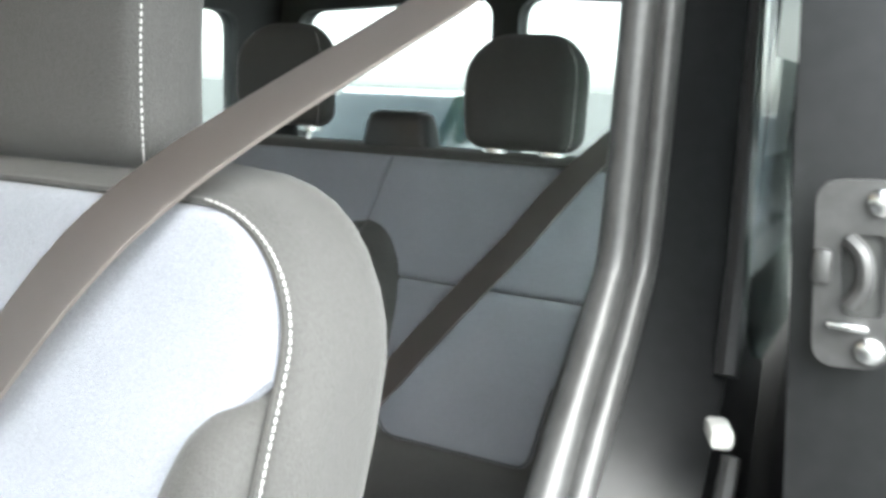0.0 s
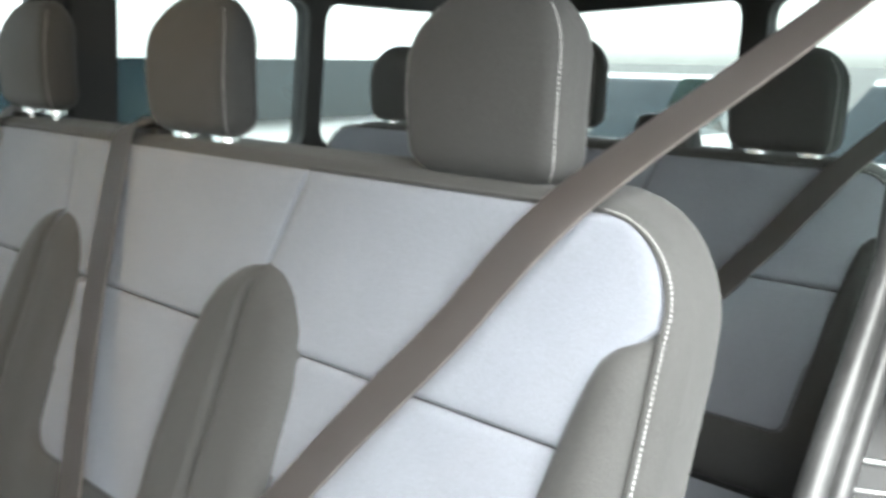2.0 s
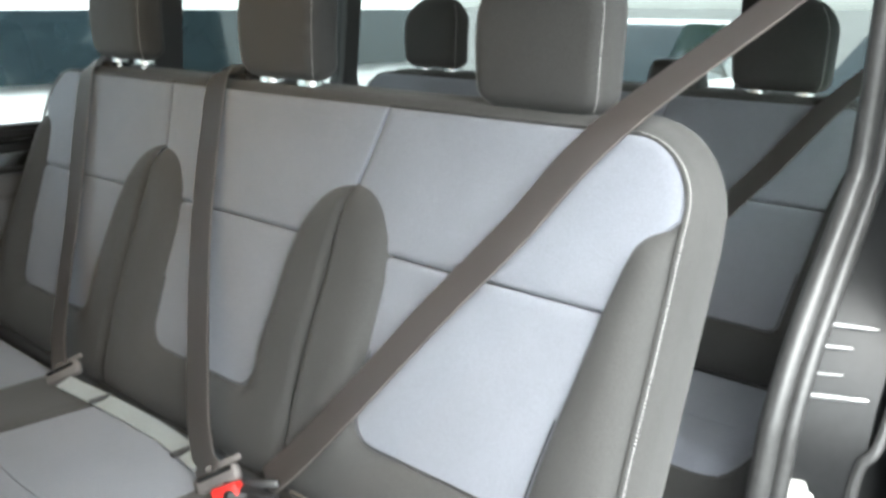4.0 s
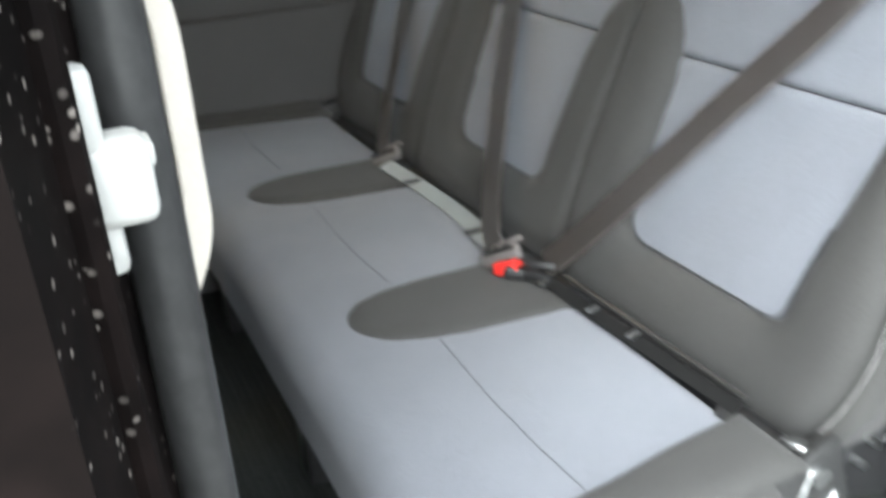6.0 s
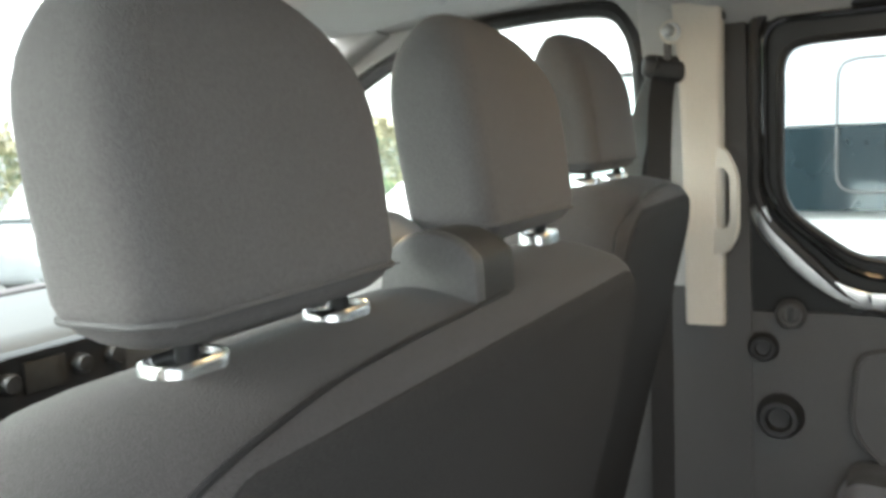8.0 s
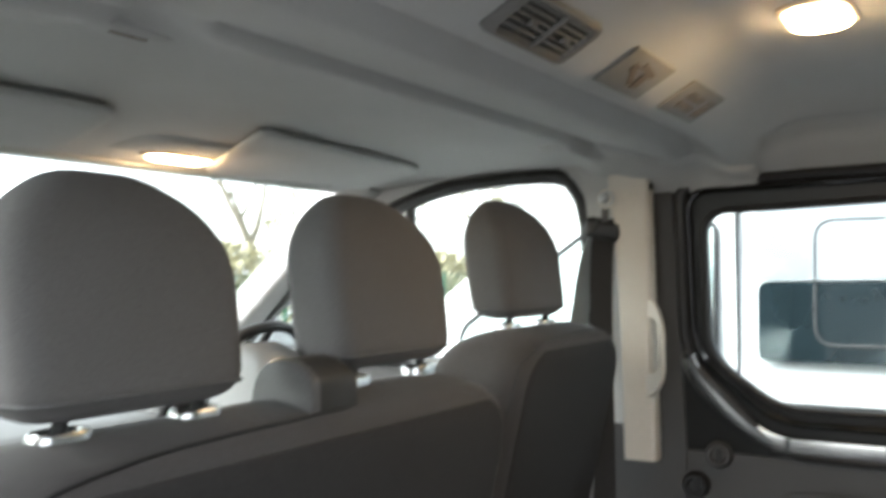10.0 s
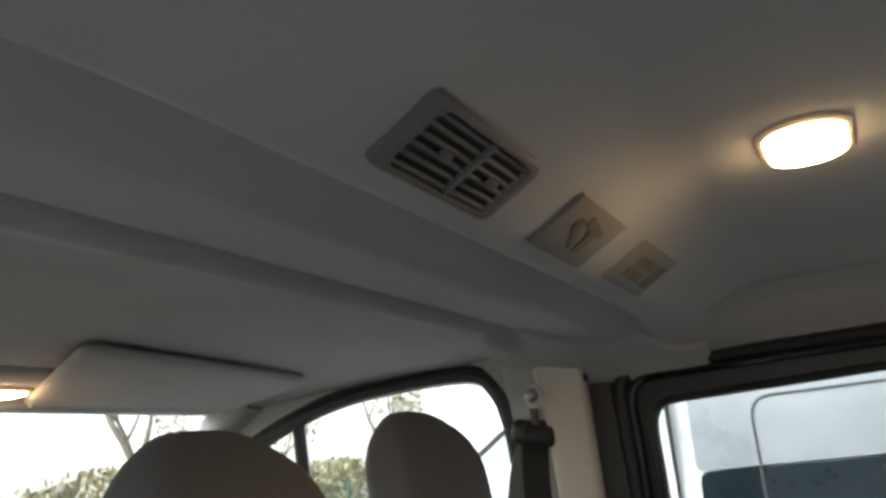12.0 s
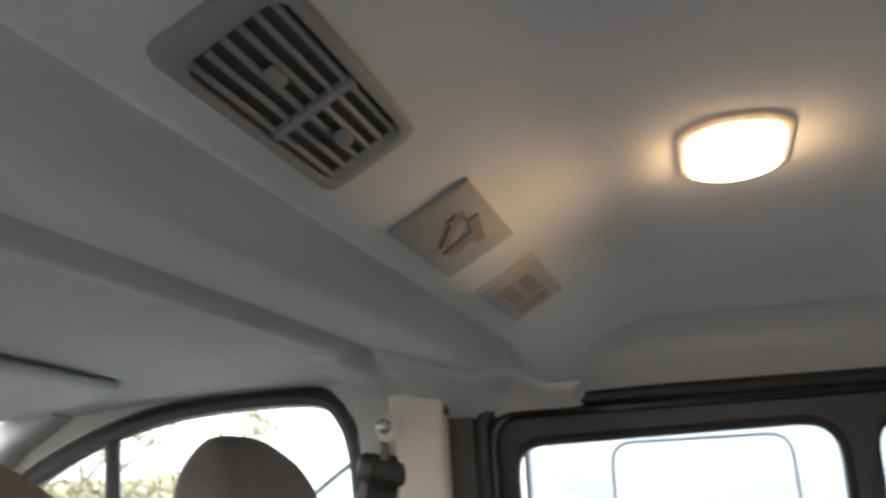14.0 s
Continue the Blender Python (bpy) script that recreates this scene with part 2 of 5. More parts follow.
def smooth_line(pts, n=8, closed=False):
    """Catmull-Rom through the points."""
    ps = [Vector(p) for p in pts]
    out = []
    k = len(ps)
    for i in range(k if closed else k - 1):
        if closed:
            a, b, c, d = ps[i - 1], ps[i], ps[(i + 1) % k], ps[(i + 2) % k]
        else:
            a, b, c, d = ps[max(i - 1, 0)], ps[i], ps[i + 1], ps[min(i + 2, k - 1)]
        for j in range(n):
            t = j / n
            out.append(0.5 * ((2 * b) + (c - a) * t + (2 * a - 5 * b + 4 * c - d) * t * t + (3 * b - a - 3 * c + d) * t ** 3))
    if not closed:
        out.append(ps[-1])
    return out


def sweep(bm, line, section, closed=False, up=(0, 0, 1)):
    """A closed 2D section carried along a line; section's second axis stays near up."""
    up = Vector(up)
    rings = []
    k = len(line)
    for i, p in enumerate(line):
        a = line[i - 1] if (i > 0 or closed) else p
        b = line[(i + 1) % k] if (i < k - 1 or closed) else p
        d = (b - a).normalized()
        side = d.cross(up)
        side = side.normalized() if side.length > 1e-4 else Vector((1, 0, 0))
        top = side.cross(d)
        rings.append([bm.verts.new(p + side * u + top * v) for u, v in section])
    n = len(section)
    for i in range(k if closed else k - 1):
        r0, r1 = rings[i], rings[(i + 1) % k]
        for j in range(n):
            bm.faces.new((r0[j], r0[(j + 1) % n], r1[(j + 1) % n], r1[j]))
    if not closed:
        bm.faces.new(rings[0][::-1])
        bm.faces.new(rings[-1])
    return bm


def circle(r, n=10, sx=1.0, sy=1.0):
    return [(r * sx * math.cos(2 * math.pi * i / n), r * sy * math.sin(2 * math.pi * i / n)) for i in range(n)]


def tube(line, r, closed=False, n=10, up=(0, 0, 1), sx=1.0, sy=1.0):
    return sweep(bmesh.new(), line, circle(r, n, sx, sy), closed, up)


def rr(hw, hd, r, k=5):
    """A rounded rectangle."""
    r = min(r, hw * 0.999, hd * 0.999)
    out = []
    for cx, cy, a0 in ((hw - r, hd - r, 0), (-hw + r, hd - r, 90), (-hw + r, -hd + r, 180), (hw - r, -hd + r, 270)):
        for i in range(k + 1):
            a = radians(a0 + 90 * i / k)
            out.append((cx + r * math.cos(a), cy + r * math.sin(a)))
    return out


def loft(bm, rings, cap=True):
    vs = [[bm.verts.new(p) for p in ring] for ring in rings]
    n = len(vs[0])
    for a, b in zip(vs, vs[1:]):
        for j in range(n):
            bm.faces.new((a[j], a[(j + 1) % n], b[(j + 1) % n], b[j]))
    if cap:
        bm.faces.new(vs[0][::-1])
        bm.faces.new(vs[-1])
    return bm


def holed(outer, holes, put, thick):
    """A flat panel with holes in 2D, placed by put(u, v, depth), with thickness."""
    bm = bmesh.new()
    edges = []
    for loop in [outer] + list(holes):
        vs = [bm.verts.new((u, v, 0)) for u, v in loop]
        edges += [bm.edges.new((vs[i], vs[(i + 1) % len(vs)])) for i in range(len(vs))]
    bmesh.ops.triangle_fill(bm, use_beauty=True, use_dissolve=False, edges=edges, normal=(0, 0, 1))
    r = bmesh.ops.extrude_face_region(bm, geom=bm.faces[:])
    for v in [g for g in r["geom"] if isinstance(g, bmesh.types.BMVert)]:
        v.co.z = thick
    for v in bm.verts:
        v.co = put(v.co.x, v.co.y, v.co.z)
    return bm


def round_poly(pts, r, k=5):
    """Corners of a 2D polygon rounded; r one radius or a list."""
    out = []
    n = len(pts)
    for i, p in enumerate(pts):
        p = Vector(p)
        a, b = Vector(pts[i - 1]) - p, Vector(pts[(i + 1) % n]) - p
        rad = r[i] if isinstance(r, (list, tuple)) else r
        d = min(rad, a.length * 0.49, b.length * 0.49)
        s, e = p + a.normalized() * d, p + b.normalized() * d
        for j in range(k + 1):
            t = j / k
            out.append(tuple(s * (1 - t) ** 2 + p * 2 * t * (1 - t) + e * t * t))
    return out


def border(start, a, b, stop, ka, kb, top, place, foot=0.918, base=1.036):
    """A padded surround left open round a panel from a(z) to b(z), whose lower corners are rounded by ka and kb."""
    def inset(z, k):
        s = min(1.0, max(0.0, base + k - z) / k)
        return k * (1 - math.sqrt(1 - s * s))

    low = [base - (base - foot) * (1 - i / 18) ** 1.6 for i in range(19)]
    high = [base + 0.002 * i for i in range(1, 21)] + [base + 0.04 + (top - base - 0.04) * (1 - (1 - i / 34) ** 1.5) for i in range(1, 35)]
    opening = [(a(z) + inset(z, ka), z) for z in high[::-1] + [base]] + [(b(z) - inset(z, kb), z) for z in [base] + high]
    sides = [(u, v, p - u, q - v, max(1e-12, (p - u) ** 2 + (q - v) ** 2)) for (u, v), (p, q) in zip(opening, opening[1:])]

    def away(x, z):
        best = 1.0
        for u, v, du, dv, size in sides:
            t = min(1.0, max(0.0, ((x - u) * du + (z - v) * dv) / size))
            best = min(best, (x - u - t * du) ** 2 + (z - v - t * dv) ** 2)
        return math.sqrt(best)

    swell = lambda e: math.sqrt(max(0.0, 1 - (1 - min(max(e, 0.0), 1.0)) ** 2))
    seam = lambda d, split: swell(d / 0.045) if split is False and ka != kb else 0.72 + 0.28 * swell(d / 0.014)
    bm, grid = bmesh.new(), []
    for z in low + high:
        x0, x1, x2, x3 = start(z), a(z) + inset(max(z, base), ka), b(z) - inset(max(z, base), kb), stop(z)
        xs = [x0 + (x1 - x0) * i / 12 for i in range(12)] + [x1 + (x2 - x1) * i / 20 for i in range(21)] + [x2 + (x3 - x2) * i / 12 for i in range(1, 13)]
        row = []
        for x in xs:
            full = swell(away(x, z) / 0.055) * seam(x - x0, ka > kb) * seam(x3 - x, kb > ka) * swell((z - foot) / 0.06) * swell((top - z) / 0.05)
            row.append(bm.verts.new(place(x, z, -0.003 + 0.034 * full)))
        grid.append(row)
    for r, (p, q) in enumerate(zip(grid, grid[1:])):
        for c in range(len(p) - 1):
            if r < len(low) - 1 or not 12 <= c < 32:
                bm.faces.new((p[c], p[c + 1], q[c + 1], q[c]))
    bmesh.ops.remove_doubles(bm, verts=bm.verts[:], dist=1e-5)
    return bm, [place(x, z, 0.0065) for x, z in opening if z < base + 0.12]


def patch(rows, left, right, place, nx=14, lift=0.006, sink=0.006, edge=0.012):
    """A puffed cloth panel: rows of height, its two sides by height, laid on place(x, z, lift)."""
    bm = bmesh.new()
    grid = []
    zs = rows
    for i, z in enumerate(zs):
        a, b = left(z), right(z)
        ez = min(z - zs[0], zs[-1] - z)
        line = []
        for j in range(nx + 1):
            s = 0.5 - 0.5 * math.cos(math.pi * j / nx)
            x = a + (b - a) * s
            e = min(x - a, b - x, ez) / edge
            f = math.sqrt(max(0.0, 1 - (1 - min(max(e, 0), 1)) ** 2))
            line.append(bm.verts.new(place(x, z, -sink + (lift + sink) * f)))
        grid.append(line)
    for a, b in zip(grid, grid[1:]):
        for j in range(nx):
            bm.faces.new((a[j], a[j + 1], b[j + 1], b[j]))
    bmesh.ops.remove_doubles(bm, verts=bm.verts[:], dist=1e-5)
    return bm


def spaced(a, b, n):
    """Values from a to b, denser at both ends."""
    return [a + (b - a) * (0.5 - 0.5 * math.cos(math.pi * i / n)) for i in range(n + 1)]


def stitches(line, parent, face=1, step=0.0046):
    """Short pale threads along a dense line."""
    bm = bmesh.new()
    acc = 0.0
    for p, q in zip(line, line[1:]):
        acc += (q - p).length
        if acc > step and (q - p).length > 1e-6:
            acc -= step
            m = Matrix.Translation(p) @ (q - p).normalized().to_track_quat("X", "Z").to_matrix().to_4x4() @ Matrix.Diagonal((step * 0.62, 0.0011, 0.0011, 1))
            bmesh.ops.create_cube(bm, size=1, matrix=m)
    return part("stitching", bm, STITCH if face > 0 else FRONTSEAM, parent, "pale decorative stitching" if face > 0 else "grey seam stitching", smooth=False)


def headrest(mat, w=0.224, h=0.200, d=0.095, lean=0.06, label="", posts=0.052, post_len=0.0, group="", top=0.07, ahead=0.0, face=1, taper=0.0, sweep_on=0.0):
    """A padded headrest on two posts; its origin is where the posts meet the backrest."""
    root = thing("headrest", label, "headrest", group)
    rings = []
    n = 22
    for i in range(n + 1):
        v = 0.5 - 0.5 * math.cos(math.pi * i / n)
        z = v * h
        rb, rt = 0.028, top
        hw, hd = w / 2, d / 2
        if z < rb:
            k = math.sqrt(max(0.0, 1 - (1 - z / rb) ** 2))
            hw, hd = hw - rb * (1 - k), hd - rb * (1 - k) * 0.9
        if z > h - rt:
            k = math.sqrt(max(0.0, 1 - ((z - h + rt) / rt) ** 2))
            hw, hd = hw - rt * (1 - k), hd - min(rt, d * 0.5) * (1 - k) * 0.95
        hw, hd = max(hw, 0.01), max(hd, 0.006)
        hw *= (0.95 + 0.05 * math.sin(math.pi * v)) * (1 + taper * (0.12 - v ** 3))
        rings.append([(x, y + ahead - lean * z + 0.01 * math.sin(math.pi * v) + sweep_on * v ** 3, z + post_len) for x, y in rr(hw, hd, 0.026, 6)])
    part("cushion", loft(bmesh.new(), rings), mat, root)
    # stitched seams where the front meets the sides
    for k in (3, 10) if face > 0 else ():
        line = smooth_line([Vector(r[k]) + Vector((0, 0.0006, 0)) for r in rings[2:-4]], 12)
        stitches(line, root, face)
    if face < 0:
        edge = [Vector(p) + Vector((p[0] * 0.006, -0.001 if p[1] < ahead else 0.001, 0)) for p in rings[4]]
        part("piping", tube(edge, 0.0022, True, n=6), FRONTSEAM, root, "corded lower edge")
        stitches(smooth_line(edge[15:27], 30), root, face)
    for s in (-1, 1):
        steel = (CHROME, "bright steel headrest post") if face > 0 else (BLACKP, "black headrest post")
        part("post", tube([Vector((s * posts, 0, -0.05)), Vector((s * posts, -0.004, 0.05))], 0.0065, n=10, up=(0, 1, 0)), steel[0], root, steel[1])
        wide, deep, high = (0.022, 0.016, 0.006) if face > 0 else (0.026, 0.018, -0.003)
        c = loft(bmesh.new(), [[(s * posts + x, y, z) for x, y in rr(wide * q, deep * q, deep * 0.87, 5)] for z, q in ((high - 0.014, 0.9), (high - 0.006, 0.85), (high - 0.004, 0.5))])
        col = part("collar", c, BLACKP, root, "black plastic post collar")
        band = [[(s * posts + x, y, z) for x, y in rr(wide * q, deep * q, deep * 0.87, 6)] for z, q in ((high - 0.014, 1.03), (high - 0.004, 1.0), (high - 0.001, 0.97), (high, 0.92), (high - 0.001, 0.86), (high - 0.008, 0.82))]
        part("collar_ring", loft(bmesh.new(), band, False), CHROME, col, "bright collar ring")
    return root


def beltline(name, pts, width, normal, mat, parent=None, label="", n=10):
    """A strap laid along points, its flat side towards normal."""
    line = smooth_line(pts, n)
    bm = bmesh.new()
    h, t = width / 2, 0.0012
    sweep(bm, line, [(-h, -t), (h, -t), (h, t), (-h, t)], up=normal)
    return part(name, bm, mat, parent, label)


def interp(table, z):
    for (z0, v0), (z1, v1) in zip(table, table[1:]):
        if z0 <= z <= z1:
            return v0 + (v1 - v0) * (z - z0) / (z1 - z0)
    return table[0][1] if z < table[0][0] else table[-1][1]


# ---- the van's shell ----
FLOOR = 0.50
BACK = -2.15


def right_x(z):
    return 1.666 - 0.12 * max(0.0, z - 1.27)


def left_x(z):
    return 0.008 + 0.10 * max(0.0, z - 1.27)


def put_right(u, v, d):
    return Vector((right_x(v) + d, u, v))


def put_left(u, v, d):
    return Vector((left_x(v) - 0.03 - d, u, v))


floor = part("floor", box((0.83, -0.1, FLOOR - 0.03), (1.72, 4.1, 0.06), 0.004), RUBBER)
tagged(floor, "dark rubber van floor between the seat rows", "floor", kind="structure")
for i in range(13):
    part("floor_rib", box((0.83, 0.46 - 0.03 * i, FLOOR + 0.003), (1.5, 0.012, 0.006), 0.002, 1), RUBBER, floor)

# lower side walls
GLASS_R = round_poly([(0.492, 1.752), (0.497, 1.455), (0.36, 1.352), (0.018, 1.352), (0.018, 1.762)], [0.05, 0.06, 0.05, 0.05, 0.06])
GLASS_R2 = round_poly([(-0.018, 1.762), (-0.018, 1.352), (-0.42, 1.352), (-0.42, 1.765)], 0.05)
GLASS_R3 = round_poly([(-0.605, 1.76), (-0.605, 1.36), (-1.15, 1.36), (-1.15, 1.75)], 0.05)
GLASS_R4 = round_poly([(-1.205, 1.75), (-1.205, 1.36), (-2.00, 1.36), (-1.95, 1.74)], 0.06)
DRIVER = [(0.745, 1.40), (0.745, 1.74), (0.762, 1.805), (0.82, 1.845), (1.04, 1.842), (1.20, 1.812), (1.36, 1.752), (1.54, 1.65), (1.70, 1.545), (1.86, 1.43)]
DRIVER = [DRIVER[0]] + [(p.x, p.y) for p in smooth_line([(y, z, 0) for y, z in DRIVER[1:]], 5)]

wall_right = part("wall_right_lower", holed([(0.56, FLOOR), (0.56, 1.253), (BACK, 1.253), (BACK, FLOOR)], [], put_right, 0.07), CARD)
tagged(wall_right, "grey plastic lower side wall of the van", "wall", kind="structure")
FRAMEK = shader("matt_black_frame", (0.009, 0.0095, 0.0095), 0.42, scale=250, vary=0.2, bump=0.08, coarse=8)
frame_r = part("window_frame_right", holed([(0.56, 1.255), (0.56, 1.865), (-0.50, 1.865), (-0.50, 1.255)], [GLASS_R, GLASS_R2], lambda u, v, d: put_right(u, v, d + 0.004), 0.045), FRAMEK)
tagged(frame_r, "black plastic inner frame of the side door windows", "window frame", kind="structure")
wall_rr = part("wall_right_rear", holed([(-0.502, 1.272), (-0.502, 1.86), (BACK, 1.86), (BACK, 1.272)], [GLASS_R3, GLASS_R4], put_right, 0.06), DARKTRIM)
tagged(wall_rr, "dark grey rear side wall with window openings", "wall", kind="structure")
wall_fr = part("wall_right_front", holed([(0.70, FLOOR), (0.70, 1.27), (0.70, 1.90), (1.30, 1.90), (2.0, 1.44), (2.0, 1.27), (2.0, FLOOR)], [DRIVER], put_right, 0.05), CARD)
tagged(wall_fr, "dark driver door with its window opening", "door", kind="structure")
tagged(part("wall_right_pillar", holed([(0.550, FLOOR), (0.550, 1.27), (0.550, 1.90), (0.710, 1.90), (0.710, 1.27), (0.710, FLOOR)], [], lambda u, v, d: put_right(u, v, d - 0.006), 0.08), CARD), "dark grey base of the door pillar", "pillar", kind="structure")

wall_left_rear = part("wall_left_rear", holed([(-0.72, FLOOR), (-0.72, 1.86), (BACK, 1.86), (BACK, FLOOR)], [round_poly([(-0.80, 1.76), (-0.80, 1.36), (-1.95, 1.36), (-1.90, 1.75)], 0.06)], put_left, 0.10), CARD)
tagged(wall_left_rear, "dark grey rear side wall beside the back seats", "wall", kind="structure")
wall_left_front = part("wall_left_front", holed([(0.70, FLOOR), (0.70, 1.27), (0.70, 1.90), (1.30, 1.90), (2.0, 1.44), (2.0, 1.27), (2.0, FLOOR)], [DRIVER], put_left, 0.05), CARD)
tagged(wall_left_front, "dark passenger door with its window opening", "door", kind="structure")
tagged(part("wall_front_bulkhead", box((0.83, 2.03, 0.9), (1.72, 0.06, 0.86), 0.01), CARD), "dark bulkhead below the windscreen", "wall", kind="structure")
HATCH = [round_poly([(0.12, 1.30), (0.12, 1.76), (0.79, 1.79), (0.79, 1.30)], 0.06), round_poly([(0.87, 1.30), (0.87, 1.79), (1.54, 1.76), (1.54, 1.30)], 0.06)]
rear = part("wall_rear_doors", holed([(-0.02, FLOOR), (-0.02, 1.87), (1.68, 1.87), (1.68, FLOOR)], HATCH, lambda u, v, d: Vector((u, BACK - d, v)), 0.07), DARKTRIM)
tagged(rear, "dark rear double doors with two windows", "door", kind="structure")

for i, (loop, place) in enumerate(((GLASS_R, put_right), (GLASS_R2, put_right), (GLASS_R3, put_right), (GLASS_R4, put_right), (DRIVER, put_right), (DRIVER, put_left))):
    g = part("window_%d" % (i + 1), holed(loop, [], lambda u, v, d, f=place: f(u, v, d + 0.022), 0.004), (TINTG, TINTG, REARG, REARG, CLEAR, CLEAR)[i], smooth=False)
    g.visible_shadow = i < 4
    tagged(g, "clear side window glass of the van", "window", kind="structure")
for i, loop in enumerate(HATCH):
    g = part("window_%d" % (i + 7), holed(loop, [], lambda u, v, d: Vector((u, BACK - 0.03 - d, v)), 0.004), REARG, smooth=False)
    tagged(g, "clear rear door window glass", "window", kind="structure")


# ribbed seals round the side door window
def seal_ring(loop, place, r, mat, name, depth, parent):
    line = [place(u, v, depth) for u, v in loop]
    part(name, sweep(bmesh.new(), line, circle(r, 8), True, up=(1, 0, 0)), mat, parent)


OUT = round_poly([(0.535, 1.815), (0.541, 1.452), (0.355, 1.262), (-0.47, 1.262), (-0.47, 1.815)], [0.05, 0.06, 0.06, 0.05, 0.05], 8)
MID = round_poly([(0.520, 1.795), (0.522, 1.466), (0.364, 1.324), (-0.455, 1.324), (-0.455, 1.80)], [0.05, 0.06, 0.06, 0.05, 0.05], 8)
seal_ring(OUT, put_right, 0.012, BLACKP, "outer_rib", -0.006, frame_r)
BAND = smooth_line([put_right(u, v, -0.010) for u, v in round_poly([(0.540, 1.49), (0.528, 1.425), (0.466, 1.345), (0.375, 1.282), (-0.47, 1.282)], 0.05, 6)[6:-6]], 2)
part("bright_strip", sweep(bmesh.new(), BAND, rr(0.018, 0.007, 0.006, 4), up=(1, 0, 0)), STRIP, frame_r, "satin metal strip round the window frame")
seal_ring(MID, put_right, 0.008, GLOSSK, "inner_rib", -0.004, frame_r)
for loop in (GLASS_R, GLASS_R2):
    seal_ring(loop, put_right, 0.008, BLACKP, "glass_seal", 0.006, frame_r)
seal_ring(DRIVER, put_right, 0.017, SEALM, "window_seal", -0.004, wall_fr)
part("divider_bar", tube([put_right(1.225, 1.41, 0.0), put_right(1.212, 1.80, 0.0)], 0.014, n=8, up=(0, 1, 0)), SEALM, wall_fr, "black quarter window bar")

for place, nm in ((put_right, "trim_window_right"), (put_left, "trim_window_left")):
    low = [(y, z + 0.020 - (0.010 if y < 0.77 else 0)) for y, z in DRIVER[1:]]
    rim = [(0.722, 1.74)] + low + [(y, min(z + 0.12, 1.905)) for y, z in reversed(low)] + [(0.722, 1.86)]
    tagged(part(nm, holed(rim, [], lambda u, v, d, f=place: f(u, v, -0.012 + d), 0.010), LINER), "pale grey lining above the door window", "trim", kind="structure")

# ceiling: arched sheet with a cross trough
def roof_z(x, y):
    s = (x - 0.84) / 0.74
    def ease(a, b, za, zb):
        return za + (zb - za) * (0.5 - 0.5 * math.cos(math.pi * (y - a) / (b - a)))

    if y < 0.41:
        u = min(1.0, (0.42 - y) / 0.17)
        z = 1.856 + 0.070 * u * u * (3 - 2 * u)
    elif y < 0.465:
        z = ease(0.41, 0.465, 1.8563, 1.902)
    elif y < 0.515:
        z = ease(0.465, 0.515, 1.902, 1.866)
    elif y < 0.61:
        z = ease(0.515, 0.61, 1.866, 1.876)
    else:
        z = 1.876 - 0.028 * (max(0.0, y - 0.8) / 0.6) ** 2
    side = max(x - 1.26, 0.40 - x, 0.0) / 0.335
    if y < 0.72:
        keep = 1.0 if y < 0.60 else (0.72 - y) / 0.12
        z += (1.830 - z) * keep * min(side, 1.0) ** 2.2
        if y < 0.345 and 0.56 < side < 0.80:
            z += 0.009 * min(1.0, (side - 0.56) / 0.03, (0.80 - side) / 0.03, (0.345 - y) / 0.012)
    z -= 0.012 * min(abs(s), 1.1) ** 5
    z -= 0.005 * math.exp(-((y - 0.664) / 0.014) ** 2)
    z += 0.026 * math.exp(-((x - 0.360) / 0.062) ** 2 - ((y - 0.668) / 0.036) ** 2)
    if 0.616 < y < 0.660:
        ends = max(0.0, min(1.0, (x - 0.42) / 0.04, (1.44 - x) / 0.04))
        z += ends * interp([(0.616, 0.0), (0.6168, 0.05), (0.630, 0.05), (0.640, 0.030), (0.650, 0.008), (0.655, 0.002), (0.660, 0.0)], y)
    return z


bm = bmesh.new()
xs = [0.04 + 1.58 * i / 130 for i in range(131)]
ys = [BACK + 0.2 * i for i in range(12)] + [0.14 + 0.01 * i for i in range(26)] + [0.40 + 0.005 * i for i in range(43)] + [0.6135, 0.6152, 0.6159, 0.6168, 0.619, 0.6235, 0.627, 0.630, 0.6335] + [0.637 + 0.003 * i for i in range(14)] + [0.682, 0.690] + [0.70 + 0.04 * i for i in range(18)]
grid = [[bm.verts.new((x, y, roof_z(x, y))) for x in xs] for y in ys]
for a, b in zip(grid, grid[1:]):
    for j in range(len(xs) - 1):
        bm.faces.new((a[j], a[j + 1], b[j + 1], b[j]))
upper = [[bm.verts.new((x, y, roof_z(x, y) + 0.025)) for x in xs] for y in ys]
for a, b in zip(upper, upper[1:]):
    for j in range(len(xs) - 1):
        bm.faces.new((a[j + 1], a[j], b[j], b[j + 1]))
tagged(part("ceiling", bm, LINER), "pale grey felt headliner with a cross groove", "ceiling", kind="structure")
tagged(part("roof", box((0.83, -0.44, 1.975), (1.86, 3.5, 0.03), 0.01), JAMB), "painted steel roof over the cabin", "roof", kind="structure")

cap = thing("roof_sensor", "small pale oval sensor cover in the headliner recess", "sensor")
part("cover", loft(bmesh.new(), [[(0.395 + u, 0.722 + v, z) for u, v in rr(0.050 * q, 0.016 * q, 0.015, 5)] for z, q in ((1.884, 1.0), (1.876, 1.0), (1.874, 0.85))]), LINER, cap)
part("slot", box((0.392, 0.722, 1.8735), (0.045, 0.004, 0.002), 0), LABELK, cap, "brown slot")

